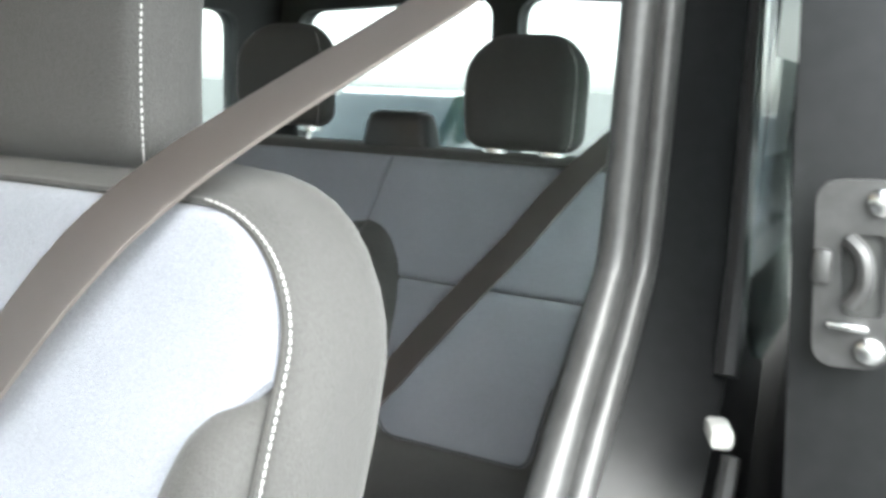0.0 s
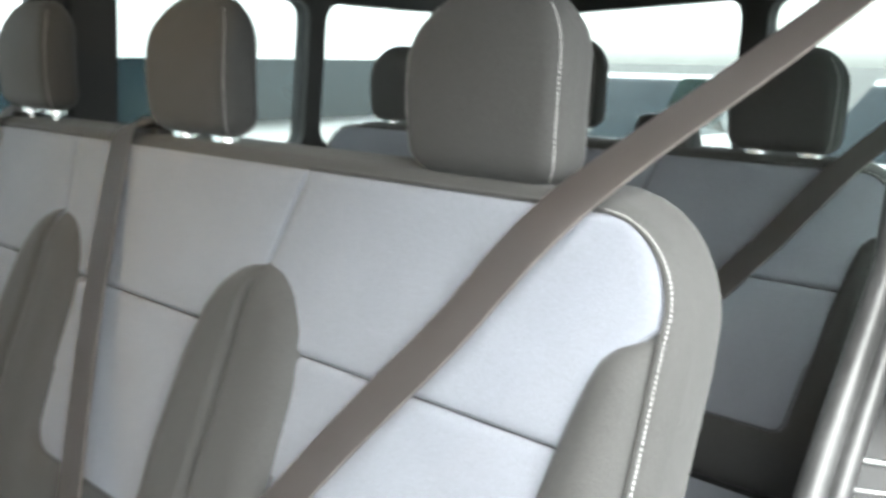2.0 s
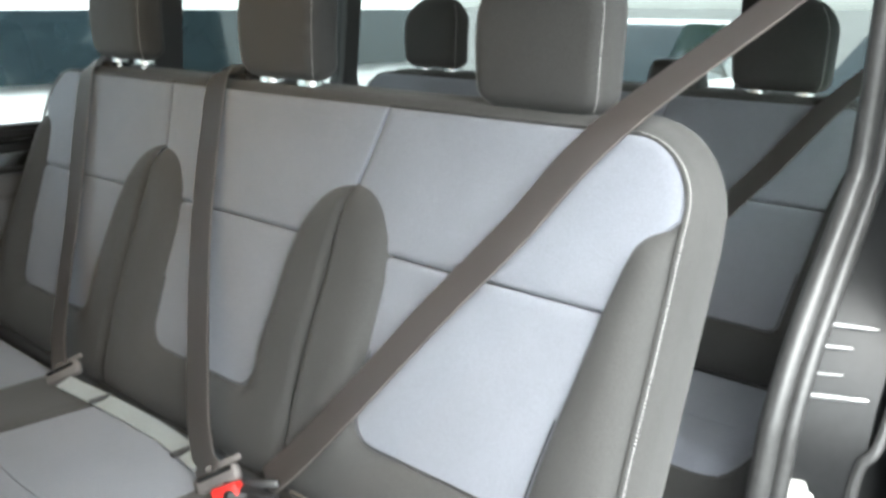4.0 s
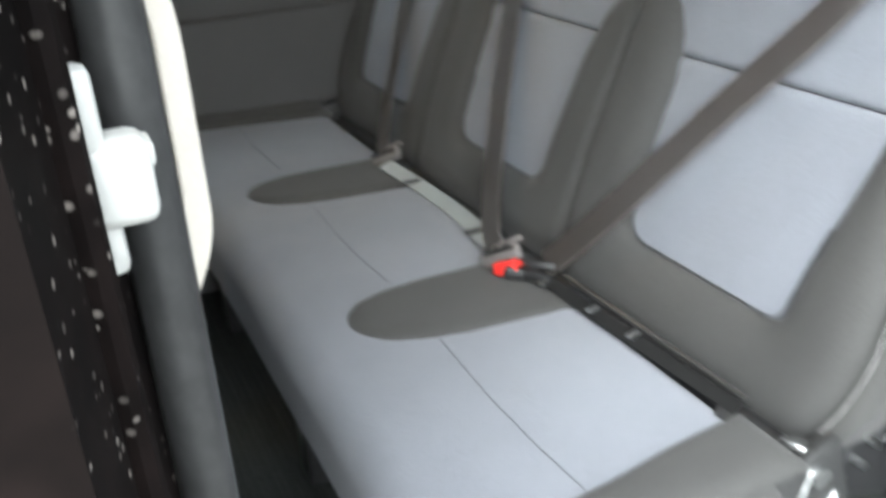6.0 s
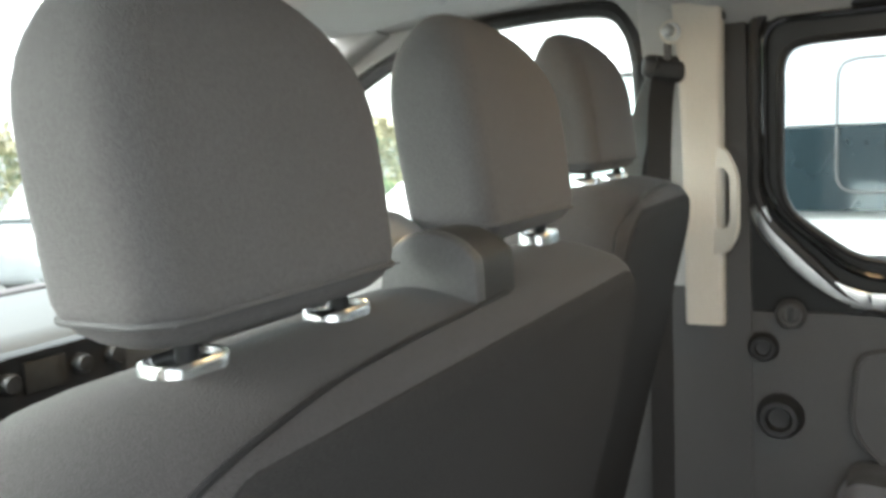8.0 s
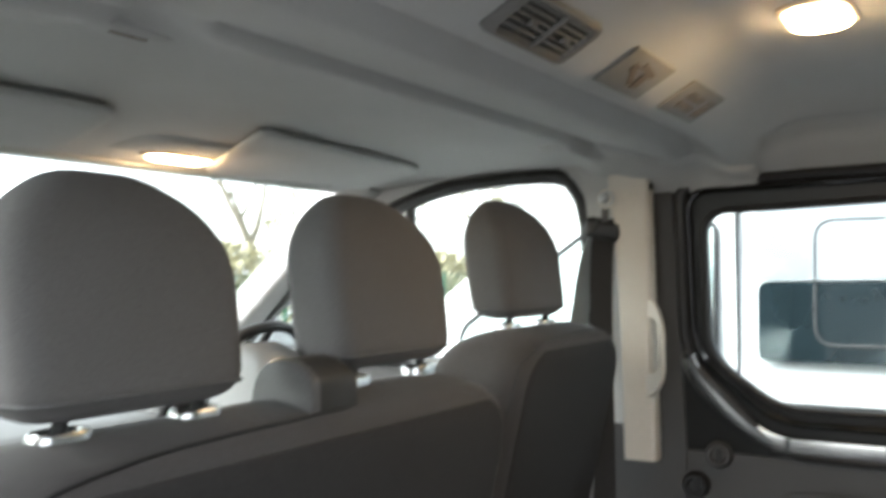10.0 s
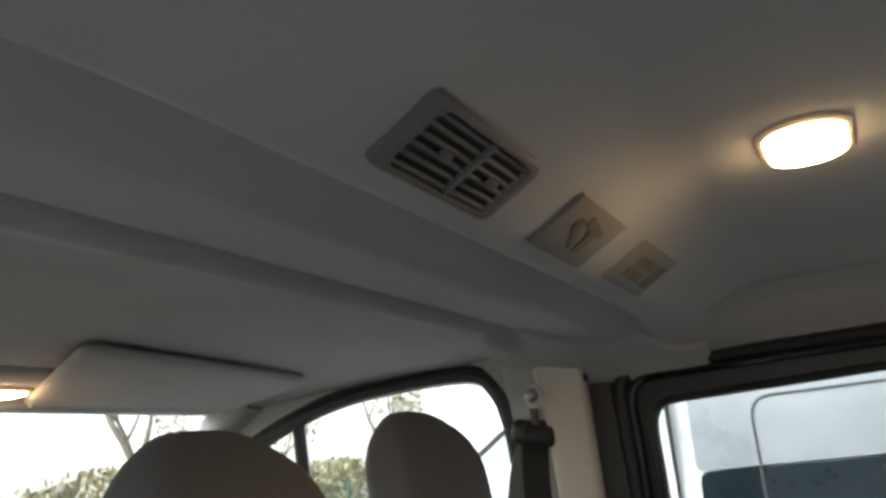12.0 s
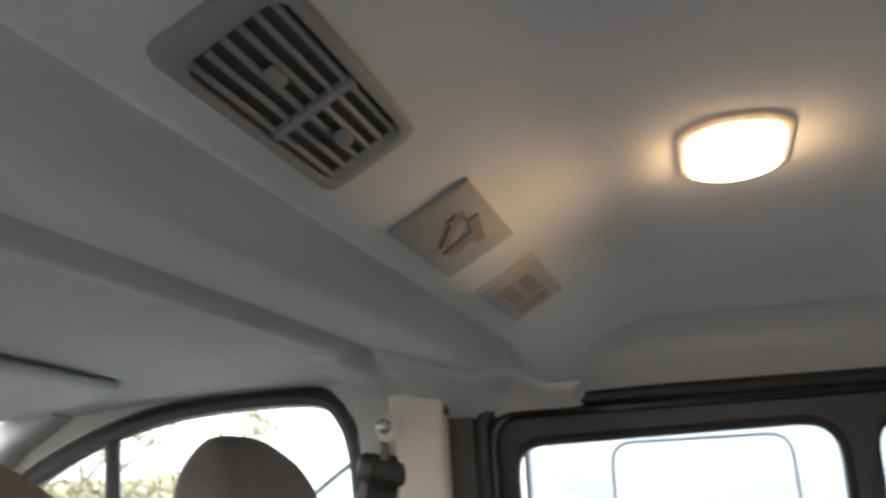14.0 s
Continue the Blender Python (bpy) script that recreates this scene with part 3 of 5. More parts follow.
# side trim along the ceiling edge, and a moulded cover over each pillar top
COVER = [(0.37, 1.545), (0.40, 1.535), (0.45, 1.52), (0.50, 1.49), (0.54, 1.45), (0.57, 1.40), (0.60, 1.345), (0.635, 1.325), (0.67, 1.325), (0.70, 1.33), (0.735, 1.345)]
for side, place, nm in ((1, put_right, "trim_right"), (-1, put_left, "trim_left")):
    line = [place(y, 1.828, -0.006) for y in (0.56, 0.2, -0.4, -1.2, BACK)]
    tagged(part(nm, sweep(bmesh.new(), line, rr(0.007, 0.006, 0.004), up=(0, 0, 1)), LINER), "pale grey trim along the roof edge", "trim", kind="structure")
    bm = bmesh.new()
    low, high = [], []
    for i in range(37):
        y = 0.37 + 0.365 * i / 36
        a, b = interp(COVER, y), 1.604
        row_low, row_high = [], []
        for j in range(17):
            t = j / 16
            x = a + (b - a) * t
            e = min((x - a) / 0.02, (y - 0.37) / 0.012, (0.735 - y) / 0.012, 1.0)
            proud = 0.002 + 0.009 * math.sqrt(max(0.0, 1 - (1 - e) ** 2))
            z = roof_z(x, y) - proud - 0.012 * t ** 3
            xx = x if side > 0 else 1.66 - x
            row_low.append(bm.verts.new((xx, y, z)))
            row_high.append(bm.verts.new((xx, y, z + 0.02)))
        low.append(row_low)
        high.append(row_high)
    for grid_rows in (low, high):
        for a, b in zip(grid_rows, grid_rows[1:]):
            for j in range(16):
                bm.faces.new((a[j], a[j + 1], b[j + 1], b[j]))
    rim_low = low[0] + [r[-1] for r in low[1:]] + low[-1][-2::-1] + [r[0] for r in low[-2:0:-1]]
    rim_high = high[0] + [r[-1] for r in high[1:]] + high[-1][-2::-1] + [r[0] for r in high[-2:0:-1]]
    for k in range(len(rim_low)):
        k1 = (k + 1) % len(rim_low)
        bm.faces.new((rim_low[k], rim_low[k1], rim_high[k1], rim_high[k]))
    tagged(part(nm + "_cover", bm, LINER), "moulded pillar top cover", "trim", kind="structure")

# windscreen, header, pillars
screen = part("windscreen", holed([(0.10, 0), (0.22, 0.86), (1.44, 0.86), (1.56, 0)], [], lambda u, v, d: Vector((u, 1.99 - 0.62 * v / 0.86, 1.34 + 0.500 * v / 0.86 + d)), 0.005), CLEAR, smooth=False)
screen.visible_shadow = False
tagged(screen, "clear sloping windscreen", "windscreen", kind="structure")
tagged(part("windscreen_header", box((0.83, 1.395, 1.862), (1.5, 0.06, 0.04), 0.015), LINER), "pale grey header above the windscreen", "trim", kind="structure")
for sx, nm in ((0, "pillar_front_left"), (1, "pillar_front_right")):
    x0, x1 = (0.12, 0.07) if sx == 0 else (1.575, 1.60)
    bm = sweep(bmesh.new(), [Vector((x0, 1.30, 1.865)), Vector((x0, 1.40, 1.81)), Vector(((x0 + x1) / 2, 1.68, 1.585)), Vector((x1, 1.99, 1.335))], rr(0.045, 0.028, 0.02), up=(0, 0, 1))
    tagged(part(nm, bm, LINER), "pale grey windscreen pillar trim", "pillar", kind="structure")
dash_board = thing("dashboard", "dark grey plastic dashboard with a rounded control panel", "dashboard")
part("body", loft(bmesh.new(), [[(x, 1.74 + y, 1.195 + z) for y, z in rr(0.25, 0.14, 0.07, 6)] for x in (0.03, 0.3, 0.6, 0.93, 1.25, 1.63)]), DASH, dash_board)
part("instrument_hood", loft(bmesh.new(), [[(1.27 + x * q, 1.62 + y * q, z) for x, y in rr(0.17, 0.10, 0.06, 6)] for z, q in ((1.31, 1.06), (1.355, 1.0), (1.375, 0.90), (1.383, 0.7))]), BLACKP, dash_board, "black instrument hood")
panel = part("control_panel", loft(bmesh.new(), [[(0.825 + x * q, 1.495 + y, 1.262 + z * q) for x, z in rr(0.135, 0.058, 0.040, 6)] for y, q in ((0.01, 1.0), (-0.012, 1.0), (-0.020, 0.96), (-0.020, 0.86), (-0.012, 0.83), (-0.012, 0.4))]), BLACKP, dash_board, "black rounded control panel")
for x in (0.735, 0.866, 0.932):
    part("knob", loft(bmesh.new(), [[(x + u * q, y, 1.278 + v * q) for u, v in circle(0.017, 16)] for y, q in ((1.49, 1.0), (1.468, 0.95), (1.464, 0.8), (1.464, 0.3))]), PLATE, panel, "dull silver knob")
part("display", box((0.80, 1.480, 1.278), (0.075, 0.006, 0.050), 0.002), VENTK, panel, "dark display")

# rear cabin: left door opening
C_EDGE = [(-0.575, 1.86), (-0.57, 1.62), (-0.557, 1.44), (-0.530, 1.385), (-0.454, 1.299), (-0.391, 1.22), (-0.352, 1.149), (-0.337, 1.094), (-0.328, 1.034), (-0.350, 0.958), (-0.400, 0.842), (-0.453, 0.723), (-0.50, 0.50)]
bm = bmesh.new()
for a, b in zip(C_EDGE, C_EDGE[1:]):
    for (y0, z0), (y1, z1) in (((a[0], a[1]), (b[0], b[1])),):
        q = [(0.0, y0, z0), (0.0, y1, z1), (-0.02, y1 - 0.03, z1), (-0.02, y0 - 0.03, z0)]
        p2 = [(-0.02, y0 - 0.03, z0), (-0.02, y1 - 0.03, z1), (-0.100, y1 - 0.075, z1), (-0.100, y0 - 0.075, z0)]
        p3 = [(0.0, y0, z0), (0.0, y1, z1), (-0.01, -0.74, z1), (-0.01, -0.74, z0)]
        p4 = [(-0.100, y0 - 0.075, z0), (-0.100, y1 - 0.075, z1), (-0.100, -0.78, z1), (-0.100, -0.78, z0)]
        for quad in (q, p2, p3, p4):
            bm.faces.new([bm.verts.new(v) for v in quad])
bmesh.ops.remove_doubles(bm, verts=bm.verts[:], dist=1e-4)
pillar_c = tagged(part("pillar_rear_left", bm, JAMB), "dark painted door jamb behind the sliding door opening", "pillar", kind="structure")
line = smooth_line([(-0.012, y + 0.012, z) for y, z in C_EDGE], 6)
for off, r in ((0.0, 0.015), (0.020, 0.011)):
    part("door_seal", tube([p + Vector((-off, -off * 0.5, 0)) for p in line], r, n=10, up=(0, 1, 0)), SEALM, pillar_c, "ribbed black rubber door seal")
# Glints on the glossy guide edges, built as bright metal bars.
for a, b, w in (((-0.023, -0.436, 1.244), (-0.082, -0.467, 1.241), 0.0050), ((-0.018, -0.413, 1.221), (-0.063, -0.439, 1.220), 0.0040), ((-0.026, -0.402, 1.190), (-0.060, -0.421, 1.190), 0.0025), ((-0.022, -0.386, 1.166), (-0.092, -0.425, 1.165), 0.0060)):
    a, b = Vector(a), Vector(b)
    bar = loft(bmesh.new(), [[a.lerp(b, t) + Vector((0, u * q, v * q)) for u, v in circle(w * 0.62, 8)] for t, q in ((0, 0.3), (0.04, 0.9), (0.3, 1.0), (0.7, 0.8), (0.93, 0.6), (1, 0.2))])
    part("glint_bar", bar, METAL, pillar_c, "bright bar for a glint on the door guide edge")
bm = box((-0.043, -0.368, 1.026), (0.036, 0.028, 0.044), 0.009, 3, rot=(0, 0, 28))
rbox(bm, (-0.040, -0.364, 1.052), (0.026, 0.024, 0.020), 0.006, 2, rot=(0, 0, 28))
buffer = part("striker", bm, WHITEP, pillar_c, "white plastic door buffer")
part("slot", box((-0.050, -0.358, 1.020), (0.012, 0.006, 0.010), 0.001, rot=(0, 0, 28)), CARD, buffer, "grey slot in the buffer")
for dx, dy, z in ((-0.022, -0.470, 0.707), (-0.054, -0.485, 0.722)):
    part("lower_clip", box((dx, dy, z), (0.016, 0.014, 0.022 if dx > -0.03 else 0.008), 0.003), METAL, pillar_c, "small bright clip")
part("edge_strip", tube(smooth_line([(-0.118, -0.50, 1.30), (-0.112, -0.425, 1.125), (-0.097, -0.406, 1.086), (-0.090, -0.402, 1.007), (-0.084, -0.423, 0.935), (-0.079, -0.459, 0.844), (-0.078, -0.53, 0.65)], 6), 0.007, n=8, up=(0, 1, 0)), SEALM, pillar_c, "grey rubber edge strip")
part("edge_channel", tube([Vector((-0.085, -0.622, 1.84)), Vector((-0.090, -0.615, 1.62)), Vector((-0.096, -0.590, 1.42)), Vector((-0.100, -0.555, 1.34))], 0.010, n=8, up=(0, 1, 0)), BLACKP, pillar_c, "black rubber glass channel")
part("clip", box((-0.112, -0.475, 1.325), (0.016, 0.03, 0.014), 0.004, rot=(0, 0, 20)), WHITEP, pillar_c, "small white clip")
qg = part("window_9", holed(round_poly([(-0.60, 1.79), (-0.56, 1.40), (-0.62, 1.33), (-2.0, 1.33), (-1.95, 1.79)], 0.05), [], lambda u, v, d: Vector((-0.110 - d + 0.05 * max(0, v - 1.3), u, v)), 0.004), REARG, smooth=False)
tagged(qg, "dark tinted rear quarter glass behind the open door", "window", kind="structure")

# front jamb of the opening
bm = bmesh.new()
for quad in ([(-0.045, 0.585, 0.5), (-0.045, 0.585, 1.86), (-0.075, 0.598, 1.86), (-0.075, 0.598, 0.5)], [(-0.075, 0.598, 0.5), (-0.075, 0.598, 1.86), (-0.205, 0.622, 1.86), (-0.205, 0.622, 0.5)],
             [(-0.045, 0.585, 0.5), (-0.045, 0.585, 1.86), (-0.02, 0.76, 1.86), (-0.02, 0.76, 0.5)], [(-0.205, 0.622, 0.5), (-0.205, 0.622, 1.86), (-0.205, 0.78, 1.86), (-0.205, 0.78, 0.5)]):
    bm.faces.new([bm.verts.new(v) for v in quad])
bmesh.ops.remove_doubles(bm, verts=bm.verts[:], dist=1e-4)
pillar_b = tagged(part("pillar_middle_left", bm, DIRTY), "dusty dark door pillar at the opening", "pillar", kind="structure")
part("door_seal", tube([Vector((-0.058, 0.577, 0.5)), Vector((-0.058, 0.577, 1.1)), Vector((-0.057, 0.577, 1.5)), Vector((-0.045, 0.577, 1.86))], 0.015, n=12, up=(0, 1, 0)), SEALM, pillar_b, "black rubber door seal")
part("jamb_ridge", tube([Vector((-0.135, 0.606, 0.5)), Vector((-0.135, 0.606, 1.86))], 0.007, n=8, up=(0, 1, 0)), DIRTY, pillar_b)
bm = box((-0.105, 0.592, 1.462), (0.026, 0.030, 0.034), 0.006, 3)
rbox(bm, (-0.109, 0.600, 1.490), (0.016, 0.016, 0.034), 0.004)
rbox(bm, (-0.107, 0.599, 1.438), (0.014, 0.014, 0.026), 0.004)
rbox(bm, (-0.101, 0.578, 1.470), (0.018, 0.006, 0.010), 0.002)
part("striker", bm, WHITEP, pillar_b, "white plastic door striker block")
sill = part("door_sill", box((-0.055, 0.1, 0.47), (0.15, 1.16, 0.06), 0.01), BLACKP)
tagged(sill, "black plastic step along the door opening", "sill", kind="structure")
tagged(part("door_header", box((0.0, 0.05, 1.88), (0.2, 1.4, 0.06), 0.015), JAMB), "dark painted frame above the door opening", "lintel", kind="structure")


# ---- pillar trims with grab handles ----
def pillar_trim(side):
    root = thing("pillar_trim", "pale beige plastic pillar trim with a grab handle", "pillar trim", "pillar trims")
    f = (lambda x, y, z: Vector((1.66 - x, y, z))) if side > 0 else (lambda x, y, z: Vector((x - 0.094, y - 0.014, 1.335 + (z - 1.335) * 0.92)))
    rings = []
    for z, x0, grow in ((1.238, 0.060, 0.96), (1.245, 0.060, 1.0), (1.5, 0.066, 1.0), (1.70, 0.082, 1.08), (1.80, 0.10, 1.2), (1.90, 0.12, 1.3)):
        rings.append([f(x0 + u, (0.624 if side > 0 else 0.650) + v, z) for u, v in rr(0.020, 0.036 * grow, 0.010, 4)])
    part("panel", loft(bmesh.new(), rings), CREAM, root)
    up = 0.0 if side > 0 else 0.022
    outer = round_poly([(-0.012, 1.303 + up), (0.026, 1.312 + up), (0.060, 1.365 + 0.3 * up), (0.060, 1.525), (0.026, 1.588), (-0.012, 1.598)], [0.01, 0.03, 0.05, 0.05, 0.03, 0.01], 6)
    inner = round_poly([(0.002, 1.375 + up), (0.024, 1.375 + up), (0.040, 1.398 + 0.2 * up), (0.040, 1.515), (0.024, 1.538), (0.002, 1.538)], [0.006, 0.012, 0.015, 0.015, 0.012, 0.006], 6)
    bm = bmesh.new()
    rings = []
    for (u0, z0), (u1, z1) in zip(inner, outer):
        ring = []
        for a, b in rr(0.5, 0.012, 0.2, 4):
            k = a + 0.5
            swell = 0.012 * math.sqrt(max(0.0, 1 - (2 * a) ** 4)) * (1 if b > 0 else -1) if abs(a) < 0.5 else 0.0
            u, z = u0 + (u1 - u0) * k, z0 + (z1 - z0) * k
            zz = 1.372 + (z - 1.303) * 0.70 if side > 0 else z
            ring.append(bm.verts.new(f(0.085 + 0.66 * u + 0.75 * swell, 0.598 - 0.75 * u + 0.66 * swell, zz)))
        rings.append(ring)
    n = len(rings[0])
    for i in range(len(rings)):
        r0, r1 = rings[i], rings[(i + 1) % len(rings)]
        for j in range(n):
            bm.faces.new((r0[j], r0[(j + 1) % n], r1[(j + 1) % n], r1[j]))
    part("grab_handle", bm, CREAM, root, "pale beige plastic grab handle")
    return root


pillar_trim(1)
pillar_trim(-1)

# pale upper pillar panel round the belt anchor
upper = bmesh.new()
loft(upper, [[put_right(0.694 + v, z, 0.006 - 0.5 * dd + u) for u, v in rr(0.016, w, 0.010, 4)] for z, w, dd in ((1.30, 0.030, 0.004), (1.45, 0.034, 0.006), (1.62, 0.040, 0.010), (1.74, 0.046, 0.016), (1.90, 0.050, 0.022))])
tagged(part("pillar_upper_right", upper, LINER), "pale grey upper lining of the driver door pillar", "pillar", kind="structure")

# front belt on the driver's pillar
belt_r = thing("front_seat_belt", "dark seat belt hanging from the driver pillar", "seat belt")
beltline("webbing", [(1.560, 0.680, 1.73), (1.580, 0.700, 1.66), (1.598, 0.711, 1.45), (1.606, 0.713, 1.2), (1.606, 0.715, 0.56)], 0.050, (1, 0.9, 0), DARKBELT, belt_r)
beltline("upper_webbing", [(1.563, 0.684, 1.735), (1.585, 0.730, 1.66), (1.60, 0.757, 1.56), (1.60, 0.775, 1.45)], 0.040, (1, 0.9, 0), LAPBELT, belt_r, "pale grey belt webbing")
part("guide_loop", box((1.565, 0.688, 1.722), (0.032, 0.085, 0.044), 0.014, 3, rot=(12, 0, 0)), BLACKP, belt_r, "black plastic belt guide")
bm = bmesh.new()
bmesh.ops.create_cone(bm, cap_ends=True, segments=20, radius1=0.022, radius2=0.018, depth=0.016, matrix=Matrix.Translation((1.545, 0.668, 1.784)) @ Euler((0, radians(90), 0)).to_matrix().to_4x4())
part("anchor_cap", bm, CREAM, belt_r, "round pale anchor cover")
bm = bmesh.new()
bmesh.ops.create_uvsphere(bm, u_segments=16, v_segments=10, radius=0.012, matrix=Matrix.Translation((1.534, 0.674, 1.786)))
part("anchor_bolt", bm, METAL, belt_r, "round steel anchor bolt")
part("anchor_stem", box((1.548, 0.678, 1.756), (0.008, 0.014, 0.04), 0.003), OUTLETM, belt_r)
part("anchor_ring", tube([Vector((1.536, 0.668 + 0.014 * math.cos(a), 1.784 + 0.014 * math.sin(a))) for a in (2 * math.pi * i / 18 for i in range(18))], 0.003, True, n=6, up=(1, 0, 0)), METAL, belt_r, "dull metal ring")
part("guide_clip", box((1.560, 0.604, 1.806), (0.03, 0.05, 0.018), 0.005), BLACKP, belt_r, "black trim clip")
part("guide_slot", box((1.558, 0.683, 1.735), (0.012, 0.055, 0.016), 0.005), BLACKP, belt_r)

# ---- right door card details ----
card = thing("door_card", "grey plastic door card with a moulded armrest and knobs", "door trim")
ARM = round_poly([(0.36, 1.185), (0.30, 1.195), (-0.45, 1.205), (-0.45, 0.98), (0.30, 0.96), (0.375, 1.04)], 0.05)
part("armrest_panel", holed(ARM, [], lambda u, v, d: Vector((1.650 - d, u, v)), 0.016), CARD, card, "raised moulded armrest panel")
part("armrest_seam", sweep(bmesh.new(), [Vector((1.634, u, v)) for u, v in ARM], circle(0.004, 6), True, up=(1, 0, 0)), CARD, card)
for (y, z, r, h, mat, label) in ((0.478, 1.253, 0.026, 0.014, CARD, "round child lock cover"), (0.527, 1.186, 0.026, 0.016, BLACKP, "round screw cover"), (0.497, 1.052, 0.040, 0.028, BLACKP, "round rubber door stop")):
    bm = bmesh.new()
    rings = []
    for dd, q in ((0, 1.1), (h * 0.5, 1.05), (h, 0.85), (h, 0.62), (h * 0.55, 0.5), (h * 0.5, 0.05)):
        rings.append([(1.650 - dd, y + r * q * math.cos(a), z + r * q * math.sin(a)) for a in (2 * math.pi * i / 24 for i in range(24))])
    part("knob", loft(bm, rings), mat, card, label)
part("latch_button", box((1.644, 0.478, 1.253), (0.012, 0.012, 0.03), 0.003), BLACKP, card)


# wheel arch cover on the floor
arch = bmesh.new()
loft(arch, [[(0.13 + x * q, -0.95 + y * q, z) for x, y in rr(0.13, 0.25, 0.06, 6)] for z, q in ((0.50, 1.0), (0.68, 0.98), (0.72, 0.94), (0.74, 0.85))])
wheel_arch = tagged(part("wheel_arch_cover", arch, BLACKP), "black plastic wheel arch cover on the van floor", "cover", kind="structure")
# Light along the cover's lower edge, drawn as a grey line.
part("lit_edge_line", tube([Vector((0.262, -1.15, 0.506)), Vector((0.262, -0.76, 0.506)), Vector((0.225, -0.702, 0.506)), Vector((0.04, -0.694, 0.506))], 0.006, n=8), CARD, wheel_arch, "grey line for the lit lower edge")

# ---- rear benches ----
def back_y(z):
    return -0.12 - 0.36 * (z - 1.036)


NRM = Vector((0, 1, 0.36)).normalized()


def on_back(x, z, lift):
    bulge = 0.012 * math.exp(-((z - 1.10) / 0.14) ** 2)
    return Vector((x, back_y(z) + bulge, z)) + NRM * lift


def bench(inset=0.0):
    root = thing("rear_bench", "three-place bench in blue-grey and charcoal cloth", "bench seat", "rear benches")
    x0, x1 = 0.062, 1.648

    def heel(z):
        return 0.055 * (1 - math.sqrt(max(0.0, 1 - ((1.02 - z) / 0.121) ** 2))) if z < 1.02 else 0.0

    # backrest body with rounded shoulders
    rings = []
    for z in [0.90, 0.903, 0.91, 0.92, 0.935, 0.95, 0.97] + [0.95 + 0.43 * i / 10 for i in range(1, 11)] + [1.40, 1.42, 1.44, 1.455, 1.468, 1.477, 1.484, 1.488]:
        hw, hd = (x1 - x0) / 2, 0.055
        r = 0.135
        if z > 1.488 - r:
            hw -= r * (1 - math.sqrt(max(0, 1 - ((z - 1.488 + r) / r) ** 2)))
        if z > 1.46:
            hd -= 0.022 * (1 - math.sqrt(max(0, 1 - ((z - 1.46) / 0.0281) ** 2)))
        hw -= heel(z)
        rings.append([((x0 + x1) / 2 + x, back_y(z) - 0.060 + y, z) for x, y in rr(hw, hd, 0.034, 6)])
    part("backrest", loft(bmesh.new(), rings), DARK, root, "charcoal cloth backrest shell")

    bl = 0.592

    def mirror(x):
        return 1.71 - x

    def tongue(z):
        return interp([(0.93, 0.116), (1.10, 0.116), (1.24, 0.108), (1.30, 0.093), (1.335, 0.068), (1.352, 0.046), (1.362, 0.024), (1.366, 0.004)], z)

    outer = [(0.93, 0.190), (1.03, 0.188), (1.10, 0.177), (1.20, 0.160), (1.28, 0.147), (1.33, 0.135), (1.355, 0.127), (1.370, 0.114), (1.379, 0.098), (1.383, 0.080)]

    def rim(z):
        return 0.076 - 0.030 * max(0.0, 1.36 - z) * (1 if z > 1.05 else 1 - 2.2 * (1.05 - z) / 0.12) + heel(z)

    def edge(z):
        s = z - 1.395
        return 0.079 + (0.09 * (1 - math.sqrt(max(0, 1 - (s / 0.085) ** 2))) if s > 0 else 0)

    # cloth panels
    low, high = spaced(1.014, 1.2755, 26), spaced(1.2770, 1.474, 22)

    def corner(z, k=0.020):
        s = min(1.0, max(0, 1.014 + k - z) / k)
        return k * (1 - math.sqrt(1 - s * s))

    side_l = (lambda z: interp(outer, z) - 0.014 + corner(z), lambda z: bl - tongue(z) + 0.014 - corner(z))
    mid = (lambda z: bl + tongue(z) - 0.014 + corner(z), lambda z: mirror(bl + tongue(z) - 0.014) - corner(z))
    side_r = (lambda z: mirror(side_l[1](z)), lambda z: mirror(side_l[0](z)))
    for a, b in (side_l, mid, side_r):
        part("lower_panel", patch(low, a, b, on_back, 18, 0.006, 0.001, 0.012), BLUE, root, "blue-grey cloth panel")
    def split(z):
        return bl - 0.25 * max(0.0, z - 1.362)

    def panel_edge(z):
        return edge(z) if z > 1.383 else max(edge(z), interp(outer, z) - 0.010)

    for a, b in ((panel_edge, lambda z: split(z) - 0.0010), (lambda z: split(z) + 0.0010, lambda z: mirror(split(z)) - 0.0010), (lambda z: mirror(split(z)) + 0.0010, lambda z: mirror(panel_edge(z)))):
        part("upper_panel", patch(high, a, b, on_back, 22, 0.006, 0.001, 0.010), BLUE, root, "blue-grey cloth panel")
    # raised charcoal border round the sides and foot of each blue panel
    def tip(z):
        return tongue(z) if z < 1.3655 else 0.0

    far = mirror(bl)
    for start, a, b, stop, ka, kb, top in (
            (lambda z: rim(z) + 0.002, lambda z: interp(outer, z), lambda z: bl - tip(z), lambda z: bl - 0.0012, 0.020, 0.040, 1.383),
            (lambda z: bl + 0.0012, lambda z: bl + tip(z), lambda z: far - tip(z), lambda z: far - 0.0012, 0.040, 0.040, 1.366),
            (lambda z: far + 0.0012, lambda z: far + tip(z), lambda z: mirror(interp(outer, z)), lambda z: mirror(rim(z) + 0.002), 0.040, 0.020, 1.383)):
        pad, welt = border(start, a, b, stop, ka, kb, top, on_back)
        part("bolster", pad, DARK, root, "raised charcoal border")
        part("welt", tube(welt, 0.0015, n=6, up=(0, 1, 0)), BLACKP, root, "dark welt round the blue panel")
